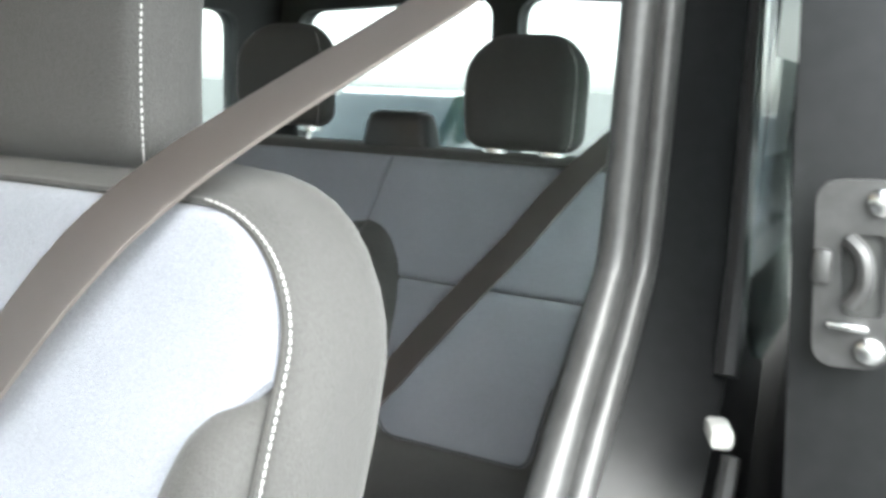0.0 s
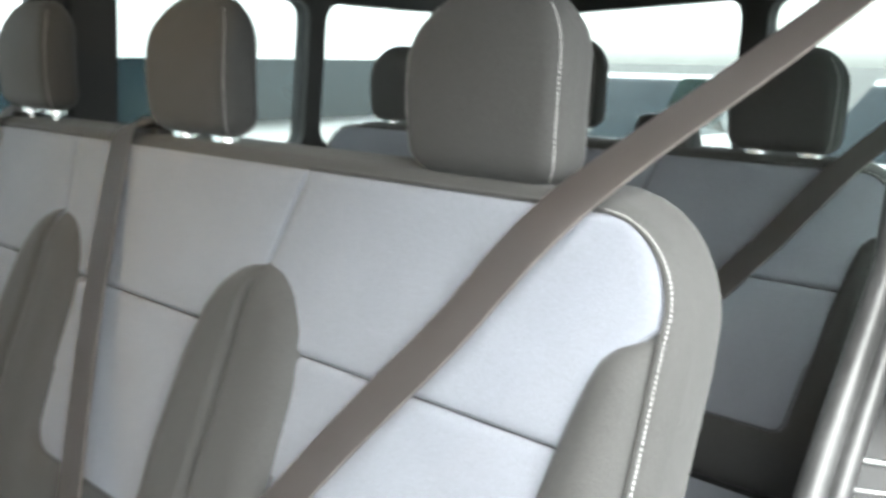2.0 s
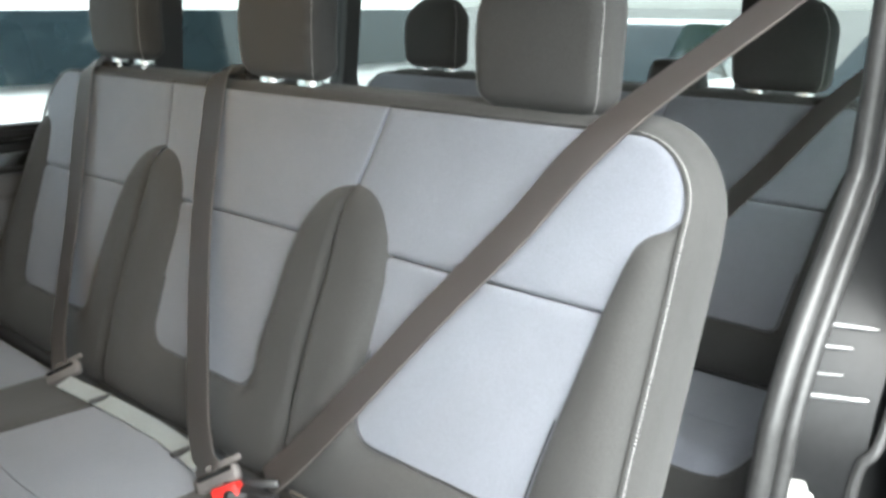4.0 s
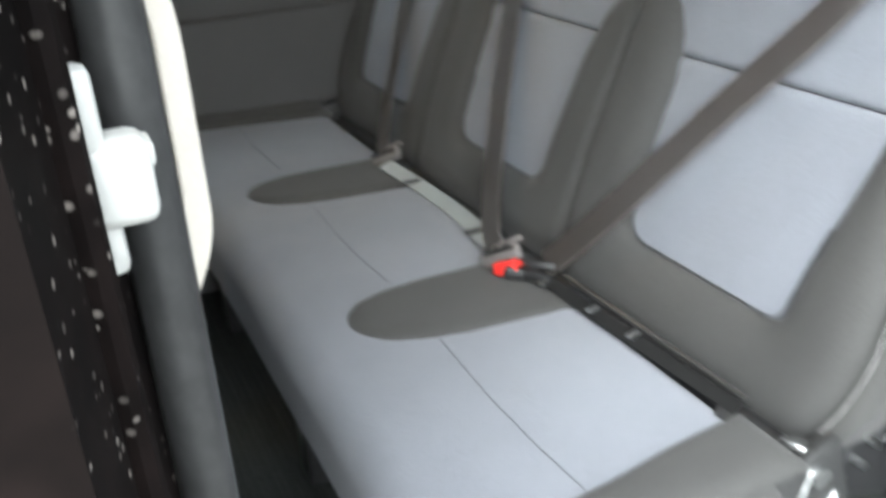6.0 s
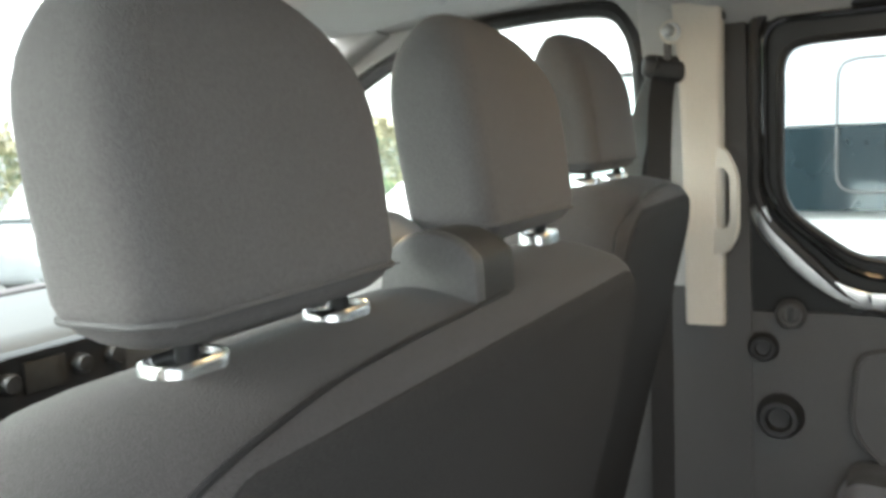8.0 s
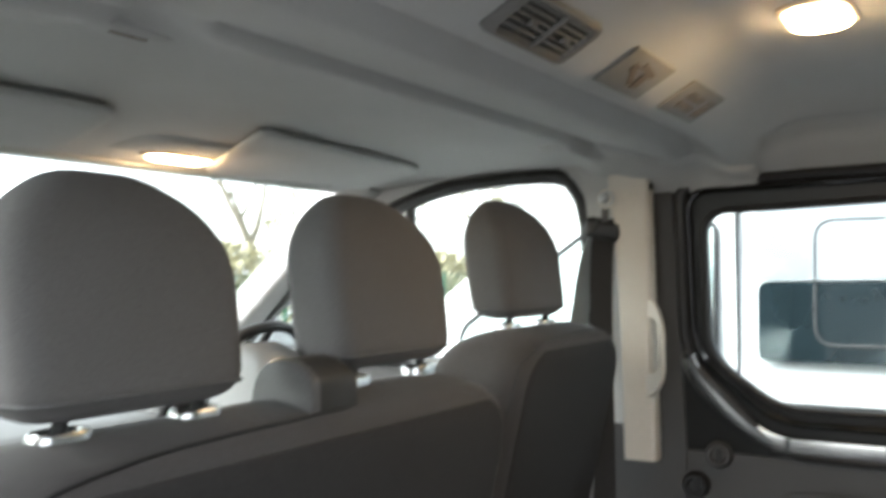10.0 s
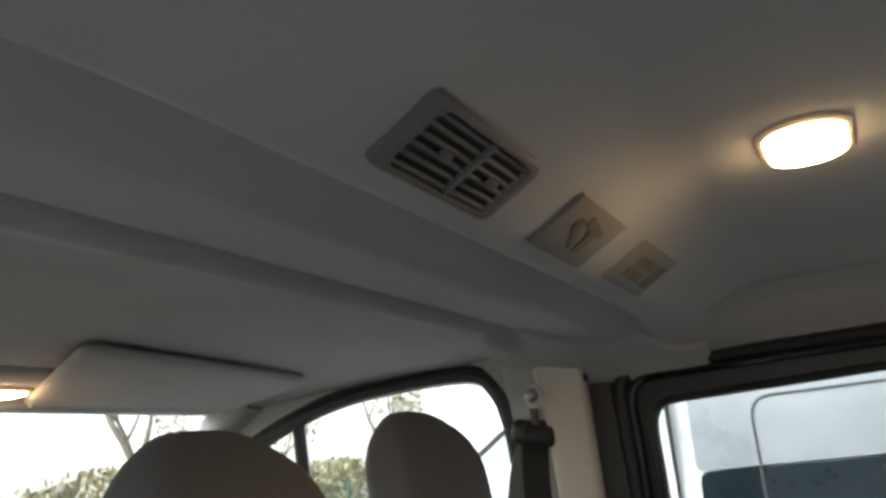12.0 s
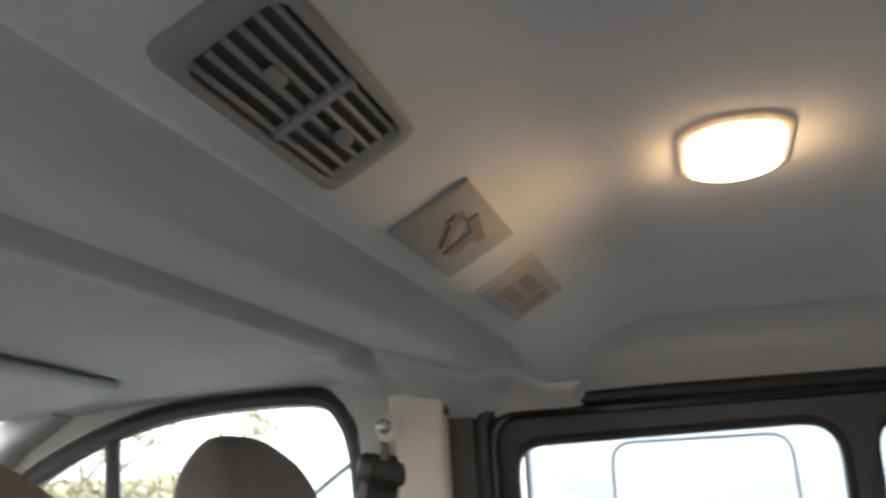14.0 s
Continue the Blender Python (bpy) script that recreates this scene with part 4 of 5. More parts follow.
    # piping and stitching along the shoulders
    for f in ((lambda x: x), mirror):
        line = [on_back(f(rim(z)), z, 0.003) for z in [0.95 + 0.02 * i for i in range(23)]]
        line += [on_back(f(0.076 + 0.09 * (1 - math.cos(a))), 1.395 + 0.082 * math.sin(a), 0.003) for a in (radians(6 * i) for i in range(1, 15))]
        line += [on_back(f(0.166 + 0.05 * i), 1.477, 0.002) for i in range(9)]
        part("piping", tube(line, 0.0028, n=6, up=(0, 1, 0)), DARK, root)
        dense = [p + NRM * 0.0025 + Vector((-0.005 if f(1) == 1 else 0.005, 0, 0)) for p in smooth_line(line, 24)[:-200]]
        stitches(dense, root, 1, 0.0046)
    # cushion
    deep = 0.186 if inset else 0.211

    def slab(stations):
        return loft(bmesh.new(), [[(x, deep - 0.029 + y * q, 0.885 + z * q + 0.003 * math.sin(y * 9)) for y, z in rr(deep, 0.082, 0.05, 8)] for x, q in stations])

    part("cushion", slab(((0.098 + inset, 0.998), (0.5, 1.0), (1.1, 1.0), (1.612, 0.998))), BLUE, root, "blue-grey cloth seat cushion")
    for f in ((lambda x: x), mirror):
        part("cushion_side", slab([(f(x) + (inset if f(1) == 1 else 0), q) for x, q in ((0.044, 0.55), (0.046, 0.70), (0.051, 0.82), (0.060, 0.91), (0.076, 0.97), (0.10, 1.0))]), BLUE if inset else DARK, root, "blue-grey cloth cushion side" if inset else "charcoal cloth cushion side")

    def on_seat(y, x, lift):
        drop = 0.0
        if y > 2 * deep - 0.079:
            drop = 0.05 - math.sqrt(max(0.0, 0.05 ** 2 - min(y - 2 * deep + 0.079, 0.05) ** 2))
        return Vector((x, y, 0.968 + 0.003 * math.sin((y - 0.195) * 9) - drop + lift))

    for c in (bl - 0.046, mirror(bl) - 0.033):
        half = lambda y: interp([(0.0, 0.094), (0.16, 0.088), (0.22, 0.078), (0.268, 0.059), (0.288, 0.037), (0.298, 0.018), (0.301, 0.002)], y)
        rows = spaced(-0.01, 0.301, 26)
        part("cushion_insert", patch(rows, lambda y: c - half(y) + 0.03 * (0.3 - y) * -1, lambda y: c + half(y) + 0.03 * (0.3 - y) * -1, lambda x, y, l: on_seat(y, x, l), 12, 0.006, 0.004, 0.03), DARK, root, "charcoal cloth insert")
    for f in ((lambda x: x), mirror):
        rows = spaced(-0.02, 0.378, 26)
        w = lambda y: interp([(-0.02, 0.150), (0.08, 0.142), (0.18, 0.125), (0.28, 0.115), (0.35, 0.105), (0.39, 0.095)], y) + inset
        a, b = (lambda y: 0.048 + inset), w
        if f(1) != 1:
            a, b = (lambda y: mirror(w(y)) - 0.045), (lambda y: mirror(0.048))
        if not inset:
            part("cushion_end", patch(rows, a, b, lambda x, y, l: on_seat(y, x, l), 10, 0.012, 0.006, 0.03), DARK, root, "charcoal cloth cushion end")
    part("seam", tube([on_seat(0.213 - 0.25 * (x - 0.3) ** 2, x, 0.0002) for x in (0.12, 0.2, 0.3, 0.46)], 0.0009, n=6), SEAMC, root)
    part("seam", tube([on_seat(0.213 - 0.25 * (x - 0.83) ** 2, x, 0.0002) for x in (0.64, 0.74, 0.83, 0.99)], 0.0009, n=6), SEAMC, root)
    part("seam", tube([on_seat(0.213 - 0.25 * (x - 1.38) ** 2, x, 0.0002) for x in (1.20, 1.38, 1.56)], 0.0009, n=6), SEAMC, root)
    if inset:
        part("fascia", loft(bmesh.new(), [[(0.855 + x * q, deep - 0.029 + y * q, z) for x, y in rr(0.786, deep + 0.005, 0.07, 6)] for z, q in ((0.812, 0.985), (0.822, 0.998), (0.90, 1.0), (0.934, 0.999), (0.938, 0.990))]), DARK, root, "charcoal cloth cushion border")
    # rear latch with bright bolts
    part("rear_latch", box((0.20, -0.25, 0.80), (0.10, 0.20, 0.12), 0.015, 2, rot=(20, 0, 0)), BLACKP, root, "black steel latch housing")
    for y, z in ((-0.276, 0.883), (-0.295, 0.821), (-0.256, 0.837), (-0.236, 0.812)):
        part("latch_bolt", tube([Vector((0.135, y, z)), Vector((0.152, y, z))], 0.006, n=8), CHROME, root, "bright latch bolt")
    # frame
    part("seat_frame", box((0.83, deep - 0.046, 0.79), (1.46, 2 * deep - 0.10, 0.05), 0.01), BLACKP, root, "black steel seat frame")
    for x in (0.36, 0.83, 1.44):
        for y in (0.02, 0.30):
            part("leg", box((x, y, 0.635), (0.06, 0.05, 0.27), 0.01), BLACKP, root, "black steel seat leg")
    part("hinge_rail", tube([Vector((0.10, -0.055, 0.925)), Vector((1.56, -0.055, 0.925))], 0.016, n=10), BLACKP, root, "black hinge rail")
    for x in (0.062, 1.598):
        part("hinge_plate", box((x, -0.045, 0.90), (0.014, 0.10, 0.13), 0.006, rot=(-18, 0, 0)), PLATE, root, "steel recliner hinge plate")
        part("hinge_bolt", tube([Vector((x - 0.014, -0.045, 0.935)), Vector((x + 0.014, -0.045, 0.935))], 0.013, n=12), CHROME, root)
    # bright fittings at the outer hinge
    part("hinge_link", box((0.084, -0.036, 0.957), (0.030, 0.022, 0.018), 0.005, 2, rot=(10, 0, 25)), CHROME, root, "bright hinge link")
    part("hinge_nut", tube([Vector((0.140, -0.016, 0.957)), Vector((0.168, -0.006, 0.957))], 0.010, n=10), BLACKP, root, "black hinge knob")
    for y, z, tilt in ((-0.020, 0.906, 20), (-0.066, 0.880, 38)):
        part("release_lever", box((0.062, y, z), (0.022, 0.005, 0.085), 0.002, 2, rot=(tilt, 0, 14)), METAL, root, "flat steel release lever")
    part("release_rod", tube(smooth_line([(0.060, 0.075, 0.925), (0.052, 0.040, 0.905), (0.050, 0.020, 0.87), (0.056, 0.03, 0.83)], 5), 0.007, n=8), METAL, root, "steel release rod")
    return root


bench()
THIRD = pose(0.075, -0.93, -0.05) @ Matrix.Diagonal((0.93, 1, 1, 1))
ROW3 = bench(0.03)
ROW3.matrix_basis = THIRD
tagged(ROW3, "three-place rear bench in blue-grey and charcoal cloth")

hr = headrest(DARK, w=0.212, h=0.192, d=0.068, label="charcoal cloth headrest of the rear bench", group="rear headrests")
for row in (0, 1):
    for x in (0.322, 0.858, 1.388):
        place = pose(x, -0.325, 1.485 + 0.020 * (x - 0.322)) if row == 0 else pose(0.075 + 0.93 * x, -1.255, 1.444 + (0.018 if x == 0.858 else 0))
        if (row, x) == (0, 0.322):
            hr.matrix_basis = place
        else:
            copy_thing(hr, place)

# ---- rear seat belts ----
b1 = thing("seat_belt", "brown-grey seat belt from the door pillar across the outer seat", "seat belt", "rear seat belts")
beltline("webbing", [(0.03, -0.61, 1.71), (0.10, -0.45, 1.605), (0.187, -0.255, 1.478), (0.275, -0.195, 1.352), (0.365, -0.145, 1.236), (0.455, -0.090, 1.110), (0.520, -0.045, 1.020), (0.552, -0.014, 0.978)], 0.05, (0.2, 1, 0.45), BELT, b1)
part("tongue", box((0.548, -0.004, 0.982), (0.050, 0.030, 0.014), 0.005, rot=(30, 0, 40)), BLACKP, b1, "black belt tongue")
part("tongue_plate", box((0.560, 0.016, 0.978), (0.030, 0.026, 0.004), 0.001, rot=(30, 0, 40)), METAL, b1, "steel tongue plate")
part("belt_guide", box((0.03, -0.615, 1.712), (0.060, 0.016, 0.030), 0.006, rot=(0, 0, 60)), BLACKP, b1, "black upper belt guide")
copy_thing(b1, pose(0.055, -0.93, -0.05))
b2 = thing("seat_belt", "brown-grey seat belt hanging over the middle of the bench", "seat belt", "rear seat belts")
beltline("webbing", [(1.02, -0.40, 1.44), (1.01, -0.34, 1.492), (1.005, -0.285, 1.497), (0.975, -0.24, 1.42), (0.90, -0.155, 1.245), (0.74, -0.03, 1.05), (0.655, 0.02, 0.995), (0.60, 0.042, 0.988)], 0.058, (0, 1, 0.3), BELT, b2)
b3 = thing("seat_belt", "brown-grey seat belt over the far place of the bench", "seat belt", "rear seat belts")
beltline("webbing", [(1.50, -0.40, 1.44), (1.49, -0.335, 1.487), (1.478, -0.28, 1.49), (1.44, -0.235, 1.41), (1.36, -0.155, 1.22), (1.20, -0.03, 1.04), (1.115, 0.015, 0.985)], 0.056, (0, 1, 0.3), BELT, b3)
for root, x in ((b2, 0.595), (b3, 1.10)):
    yy = 0.040 if root is b2 else 0.018
    part("tongue", box((x, yy - 0.004, 0.988), (0.068, 0.018, 0.026), 0.007, 3, rot=(30, 26, 42)), TONGUE, root, "dark grey belt tongue")
    part("fold", box((x + 0.004, yy - 0.016, 1.006), (0.056, 0.006, 0.010), 0.003, rot=(30, 26, 42)), TONGUE, root, "folded webbing edge")
    part("tongue_slot", box((x, yy + 0.002, 0.998), (0.052, 0.008, 0.006), 0.002, rot=(30, 26, 42)), STRAPK, root, "dark tongue slot")
    part("outlet", box((x + 0.41 if root is b2 else 1.49, -0.335, 1.490), (0.085, 0.05, 0.016), 0.006), BLACKP, root, "black belt outlet in the backrest top")
buckle = thing("belt_buckle", "black belt buckle with a red release button", "buckle")
part("body", box((0.553, 0.026, 0.978), (0.056, 0.036, 0.022), 0.007, rot=(0, -14, 63)), BLACKP, buckle)
part("release_button", box((0.564, 0.042, 0.984), (0.038, 0.028, 0.020), 0.004, rot=(24, 22, 42)), RED, buckle, "red release button")
lap = thing("lap_strap", "light grey strap lying along the back of the cushion", "strap")
beltline("webbing", [(1.08, 0.025, 0.982), (0.95, 0.005, 0.972), (0.80, 0.0, 0.970), (0.66, 0.02, 0.978)], 0.030, (0, 0.3, 1), LAPBELT, lap)
st = thing("lap_strap", "black strap lying along the back of the cushion", "strap")
beltline("webbing", [(0.52, 0.016, 0.984), (0.42, 0.002, 0.974), (0.30, -0.008, 0.971), (0.15, -0.018, 0.970)], 0.018, (0, 0.5, 1), STRAPK, st)
for x, y in ((0.500, 0.018), (0.402, 0.004), (0.323, -0.003)):
    part("clip", box((x, y, 0.982), (0.008, 0.020, 0.006), 0.002, rot=(0, 0, 12)), METAL, st, "small metal clip")
part("rail", tube([Vector((0.50, -0.014, 0.984)), Vector((0.34, -0.030, 0.974)), Vector((0.16, -0.040, 0.970))], 0.004, n=8), PLATE, st, "dull steel rail")
part("buckle_end", box((0.515, 0.020, 0.984), (0.040, 0.022, 0.014), 0.005, rot=(15, 0, 25)), BLACKP, st, "black buckle end")
for x, y in ((0.98, 0.008), (0.72, 0.012)):
    part("slider", box((x, y, 0.976), (0.012, 0.042, 0.006), 0.002), PLATE, lap, "dull metal slider")


# ---- front seats ----
SEAT_TOP = [(-0.90, 0.120), (-0.08, 0.097), (-0.05, 0.094), (-0.034, 0.089), (-0.022, 0.080), (-0.012, 0.060), (-0.005, 0.036), (-0.001, 0.014), (0.0, 0.006)]


def seat_half(hw, dz):
    return hw - (0.13 * (1 - math.sqrt(max(0, 1 - ((dz + 0.13) / 0.13) ** 2))) if dz > -0.13 else 0)


def front_back(name, xa, xb, ytop, ztop, label):
    root = thing(name, label, "front seat", "front seats")
    rings, mid, half = [], (xa + xb) / 2, (xb - xa) / 2
    low = ztop - 0.14 - 0.68
    steps = [0.62, 0.625, 0.64] + [0.68 + low * i / 10 for i in range(11)] + [ztop - d for d in (0.12, 0.105, 0.09, 0.078, 0.066, 0.054, 0.042, 0.031, 0.021, 0.013, 0.007, 0.003, 0.001, 0.0)]
    for z in steps:
        rings.append([(mid + x, ytop + 0.27 * (ztop - z) + y, z) for x, y in rr(seat_half(half, z - ztop), interp(SEAT_TOP, z - ztop), 0.06, 8)])
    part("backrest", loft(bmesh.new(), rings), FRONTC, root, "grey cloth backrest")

    def rear(dx, dz, proud):
        """A point of the rear surface, dx in from the side and dz below the top."""
        hd, hw = interp(SEAT_TOP, dz), seat_half(half, dz)
        inner = min(0.06, hd * 0.999)
        off = min(inner, max(0.0, inner - (min(dx, 2 * half - dx) - (half - hw))))
        return Vector((xa + dx, ytop - 0.27 * dz - hd + inner - math.sqrt(inner ** 2 - off ** 2) - proud, ztop + dz))

    # Rear face laid over again, darker, so its shade sits in the colour.
    bm, grid = bmesh.new(), []
    top, r = -0.032, 0.075
    drops = [top - 0.004 * i for i in range(20)] + [top - 0.09 - 0.0325 * i for i in range(20)]
    for a, dz in enumerate(drops):
        side = 0.046 + (r * (1 - math.sqrt(max(0.0, 1 - ((dz - top + r) / r) ** 2))) if dz > top - r else 0)
        row = []
        for b in range(41):
            rim = a in (0, len(drops) - 1) or b in (0, 40)
            row.append(bm.verts.new(rear(side + (half - side) * (1 - math.cos(math.pi * b / 40)), dz, -0.004 if rim else 0.0012)))
        grid.append(row)
    for p, q in zip(grid, grid[1:]):
        for b in range(40):
            bm.faces.new((p[b], p[b + 1], q[b + 1], q[b]))
    part("shaded_rear_panel", bm, FRONTSHADE, root, "rear panel in seat cloth darkened for shade")
    seam = ((0.022, -0.13), (0.028, -0.085), (0.038, -0.060), (0.057, -0.043), (0.092, -0.027), (0.14, -0.020), (0.20, -0.016), (0.28, -0.014), (0.36, -0.013), (0.45, -0.012))
    line = [rear(dx, dz, 0.0005) for dx, dz in seam]
    part("piping", tube(smooth_line(line, 5), 0.0022, n=6, up=(0, 1, 0)), BLACKP, root)
    part("seat_cushion", box(((xa + xb) / 2, ytop + 0.48, 0.93), (xb - xa, 0.5, 0.16), 0.05, 4), FRONTC, root, "dark grey cloth seat cushion")
    part("base", box(((xa + xb) / 2, ytop + 0.48, 0.675), ((xb - xa) * 0.8, 0.42, 0.35), 0.02), BLACKP, root, "black seat base")
    return root


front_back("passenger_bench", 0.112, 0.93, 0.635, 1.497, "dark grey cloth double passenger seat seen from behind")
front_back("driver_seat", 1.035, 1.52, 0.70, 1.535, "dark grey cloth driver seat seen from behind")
fh = headrest(FRONTLIT, w=0.242, h=0.216, d=0.09, lean=0.03, posts=0.072, ahead=0.012, post_len=0.004, face=-1, label="dark grey cloth front headrest", group="front headrests", top=0.095, taper=0.07, sweep_on=0.050)
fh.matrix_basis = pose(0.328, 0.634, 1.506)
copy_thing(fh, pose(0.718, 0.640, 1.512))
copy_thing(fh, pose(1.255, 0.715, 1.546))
outlet = thing("belt_outlet", "half-round belt outlet with a lit grey end between the front headrests", "belt outlet")
ARCH = [(-0.043, -0.050), (-0.044, 0.020), (-0.037, 0.036), (-0.020, 0.047), (0.002, 0.051), (0.022, 0.046), (0.037, 0.031), (0.045, 0.004), (0.045, -0.050)]


def arch(x, q, y0=0.621, z0=1.490, grow=1.0):
    """The half-round outline of the outlet at one station across the seat."""
    outline = [(x, y0 + grow * q * y, z0 + grow * (q * z if z > 0 else z)) for y, z in ARCH]
    return [tuple(p) for p in smooth_line([Vector(p) for p in outline], 4)]


part("housing", loft(bmesh.new(), [arch(x, q) for x, q in ((0.513, 0.97), (0.520, 0.985), (0.570, 0.98), (0.580, 0.93), (0.584, 0.80))]), DARKTRIM, outlet, "dark brown-grey housing")
# The end facing the door is lighter: side light put into its colour.
part("lit_end_cover", loft(bmesh.new(), [arch(x, q) for x, q in ((0.516, 1.0), (0.509, 1.0), (0.505, 0.95), (0.504, 0.86))]), OUTLETM, outlet, "moulded end cover in a lighter grey for side light")
# Forward half is pale to stand for windscreen light on it.
part("lit_front_cover", loft(bmesh.new(), [arch(x, q, 0.712, 1.500) for x, q in ((0.524, 0.80), (0.528, 0.93), (0.536, 0.99), (0.590, 0.99), (0.598, 0.93), (0.602, 0.80))]), LINER, outlet, "plastic front cover made pale for windscreen light")

# steering wheel
wheel = thing("steering_wheel", "black leather steering wheel with a padded hub", "steering wheel")
wm = pose(1.25, 1.46, 1.375, -52, 0, 0)
bm = bmesh.new()
sweep(bm, [wm @ Vector((0.185 * math.cos(a), 0.185 * math.sin(a), 0)) for a in (2 * math.pi * i / 48 for i in range(48))], circle(0.013, 10), True, up=wm.to_3x3() @ Vector((0, 0, 1)))
part("rim", bm, BLACKP, wheel)
bm = bmesh.new()
loft(bm, [[wm @ Vector((x, y - 0.01, z)) for x, y in rr(0.075 * q, 0.06 * q, 0.03, 5)] for z, q in ((-0.05, 0.9), (0.0, 1.0), (0.012, 0.9))])
part("hub", bm, BLACKP, wheel)
for a in (0, 180, 270):
    d = Vector((math.cos(radians(a)), math.sin(radians(a)), 0))
    part("spoke", tube([wm @ (d * 0.06), wm @ (d * 0.18)], 0.010, n=8, up=(0, 1, 0.3)), BLACKP, wheel)


# ---- ceiling fittings ----
def on_ceiling(root, x, y):
    tilt = math.degrees(math.atan2(roof_z(x, y + 0.03) - roof_z(x, y - 0.03), 0.06))
    root.matrix_basis = pose(x, y, roof_z(x, y), tilt, 0, 0)


def ceiling_vent(x, y, w, d):
    root = thing("ceiling_vent", "grey slatted air vent in the headliner", "air vent")
    rings = []
    for zz, q in ((0.006, 1.0), (-0.004, 0.99), (-0.008, 0.93), (-0.008, 0.84), (-0.002, 0.80)):
        rings.append([(u, v, zz) for u, v in rr(w / 2 * q, d / 2 * (q if q > 0.9 else q - 0.04), 0.010, 4)])
    part("bezel", loft(bmesh.new(), rings, False), BEZEL, root)
    # Flat near-black sheet paints the shade of the hollow behind the slats.
    part("backing", box((0, 0, -0.001), (w * 0.80, d * 0.76, 0.004), 0), VENTK, root, "dark sheet for the shaded vent inside")
    for i in range(6):
        part("slat", box((0, -d * 0.33 + d * 0.66 * i / 5, -0.005), (w * 0.80, d * 0.05, 0.004), 0.001, 1, rot=(25, 0, 0)), VENTM, root)
    part("divider", box((w * 0.03, 0, -0.006), (w * 0.035, d * 0.76, 0.005), 0.001, 1), VENTM, root)
    for k in (-0.2, 0.22):
        part("vane_tab", box((w * k, 0, -0.009), (0.014, 0.007, 0.005), 0.002), VENTM, root)
    on_ceiling(root, x, y)
    return root


ceiling_vent(0.611, 0.361, 0.178, 0.064)


def ceiling_plate(name, x, y, w, d, label, category, marks):
    root = thing(name, label, category)
    part("plate", box((0, 0, -0.002), (w, d, 0.005), 0.002), LABELM, root)
    for mx, my, mw, md, turn in marks:
        part("mark", box((mx * w, my * d, -0.0052), (mw * w, md * d, 0.0016), 0, rot=(0, 0, turn)), LABELK, root, "printed brown mark")
    on_ceiling(root, x, y)
    return root


ceiling_plate("ceiling_label", 0.867, 0.359, 0.140, 0.066, "pale square sticker with a faded picture", "sticker", [(-0.12, 0.02, 0.34, 0.12, 35), (0.12, 0.06, 0.12, 0.42, -12), (0.06, -0.2, 0.36, 0.14, 10), (-0.2, -0.12, 0.1, 0.2, 0)])
ceiling_plate("ceiling_label", 1.094, 0.357, 0.155, 0.064, "small sticker with a grid of brown marks", "sticker", [(-0.2, 0.16, 0.18, 0.2, 0), (0.02, 0.16, 0.18, 0.2, 0), (-0.2, -0.16, 0.18, 0.2, 0), (0.02, -0.16, 0.18, 0.2, 0), (0.26, 0, 0.06, 0.56, 0), (0.36, 0, 0.04, 0.56, 0)])


def ceiling_lamp(x, y, z, w, d, power, label):
    root = thing("ceiling_lamp", label, "lamp", "interior lamps")
    rings = [[(x + u, y + v, zz) for u, v in rr(w / 2 * q, d / 2 * q, d * 0.48, 8)] for zz, q in ((z + 0.012, 1.12), (z - 0.002, 1.1), (z - 0.004, 1.0))]
    part("surround", loft(bmesh.new(), rings), LAMPR, root, "clear lamp surround")
    rings = [[(x + u, y + v, zz) for u, v in rr(w / 2 * q, d / 2 * q, d * 0.44, 8)] for zz, q in ((z - 0.003, 0.95), (z - 0.007, 0.9), (z - 0.010, 0.7), (z - 0.011, 0.3))]
    part("lens", loft(bmesh.new(), rings), LAMPW, root, "glowing warm lens")
    ld = bpy.data.lights.new("lamp_light", "POINT")
    ld.energy, ld.color, ld.shadow_soft_size = power, (1.0, 0.62, 0.33), 0.03
    lo = new("lamp_light", ld)
    lo.location = (x, y, z - 0.075)
    lo.parent = root


ceiling_lamp(0.912, 0.152, roof_z(0.912, 0.152), 0.125, 0.074, 0.013, "lit warm oval ceiling lamp over the bench")
ceiling_lamp(0.93, 1.275, 1.856, 0.145, 0.05, 0.05, "lit warm oval lamp above the windscreen")
part_pod = thing("overhead_console", "pale grey lamp console at the windscreen header", "console")
part("shell", loft(bmesh.new(), [[(0.93 + u, 1.26 + v, z) for u, v in rr(0.17 * q, 0.12 * q, 0.05, 6)] for z, q in ((1.885, 1.1), (1.866, 1.0), (1.858, 0.9))]), LINER, part_pod)
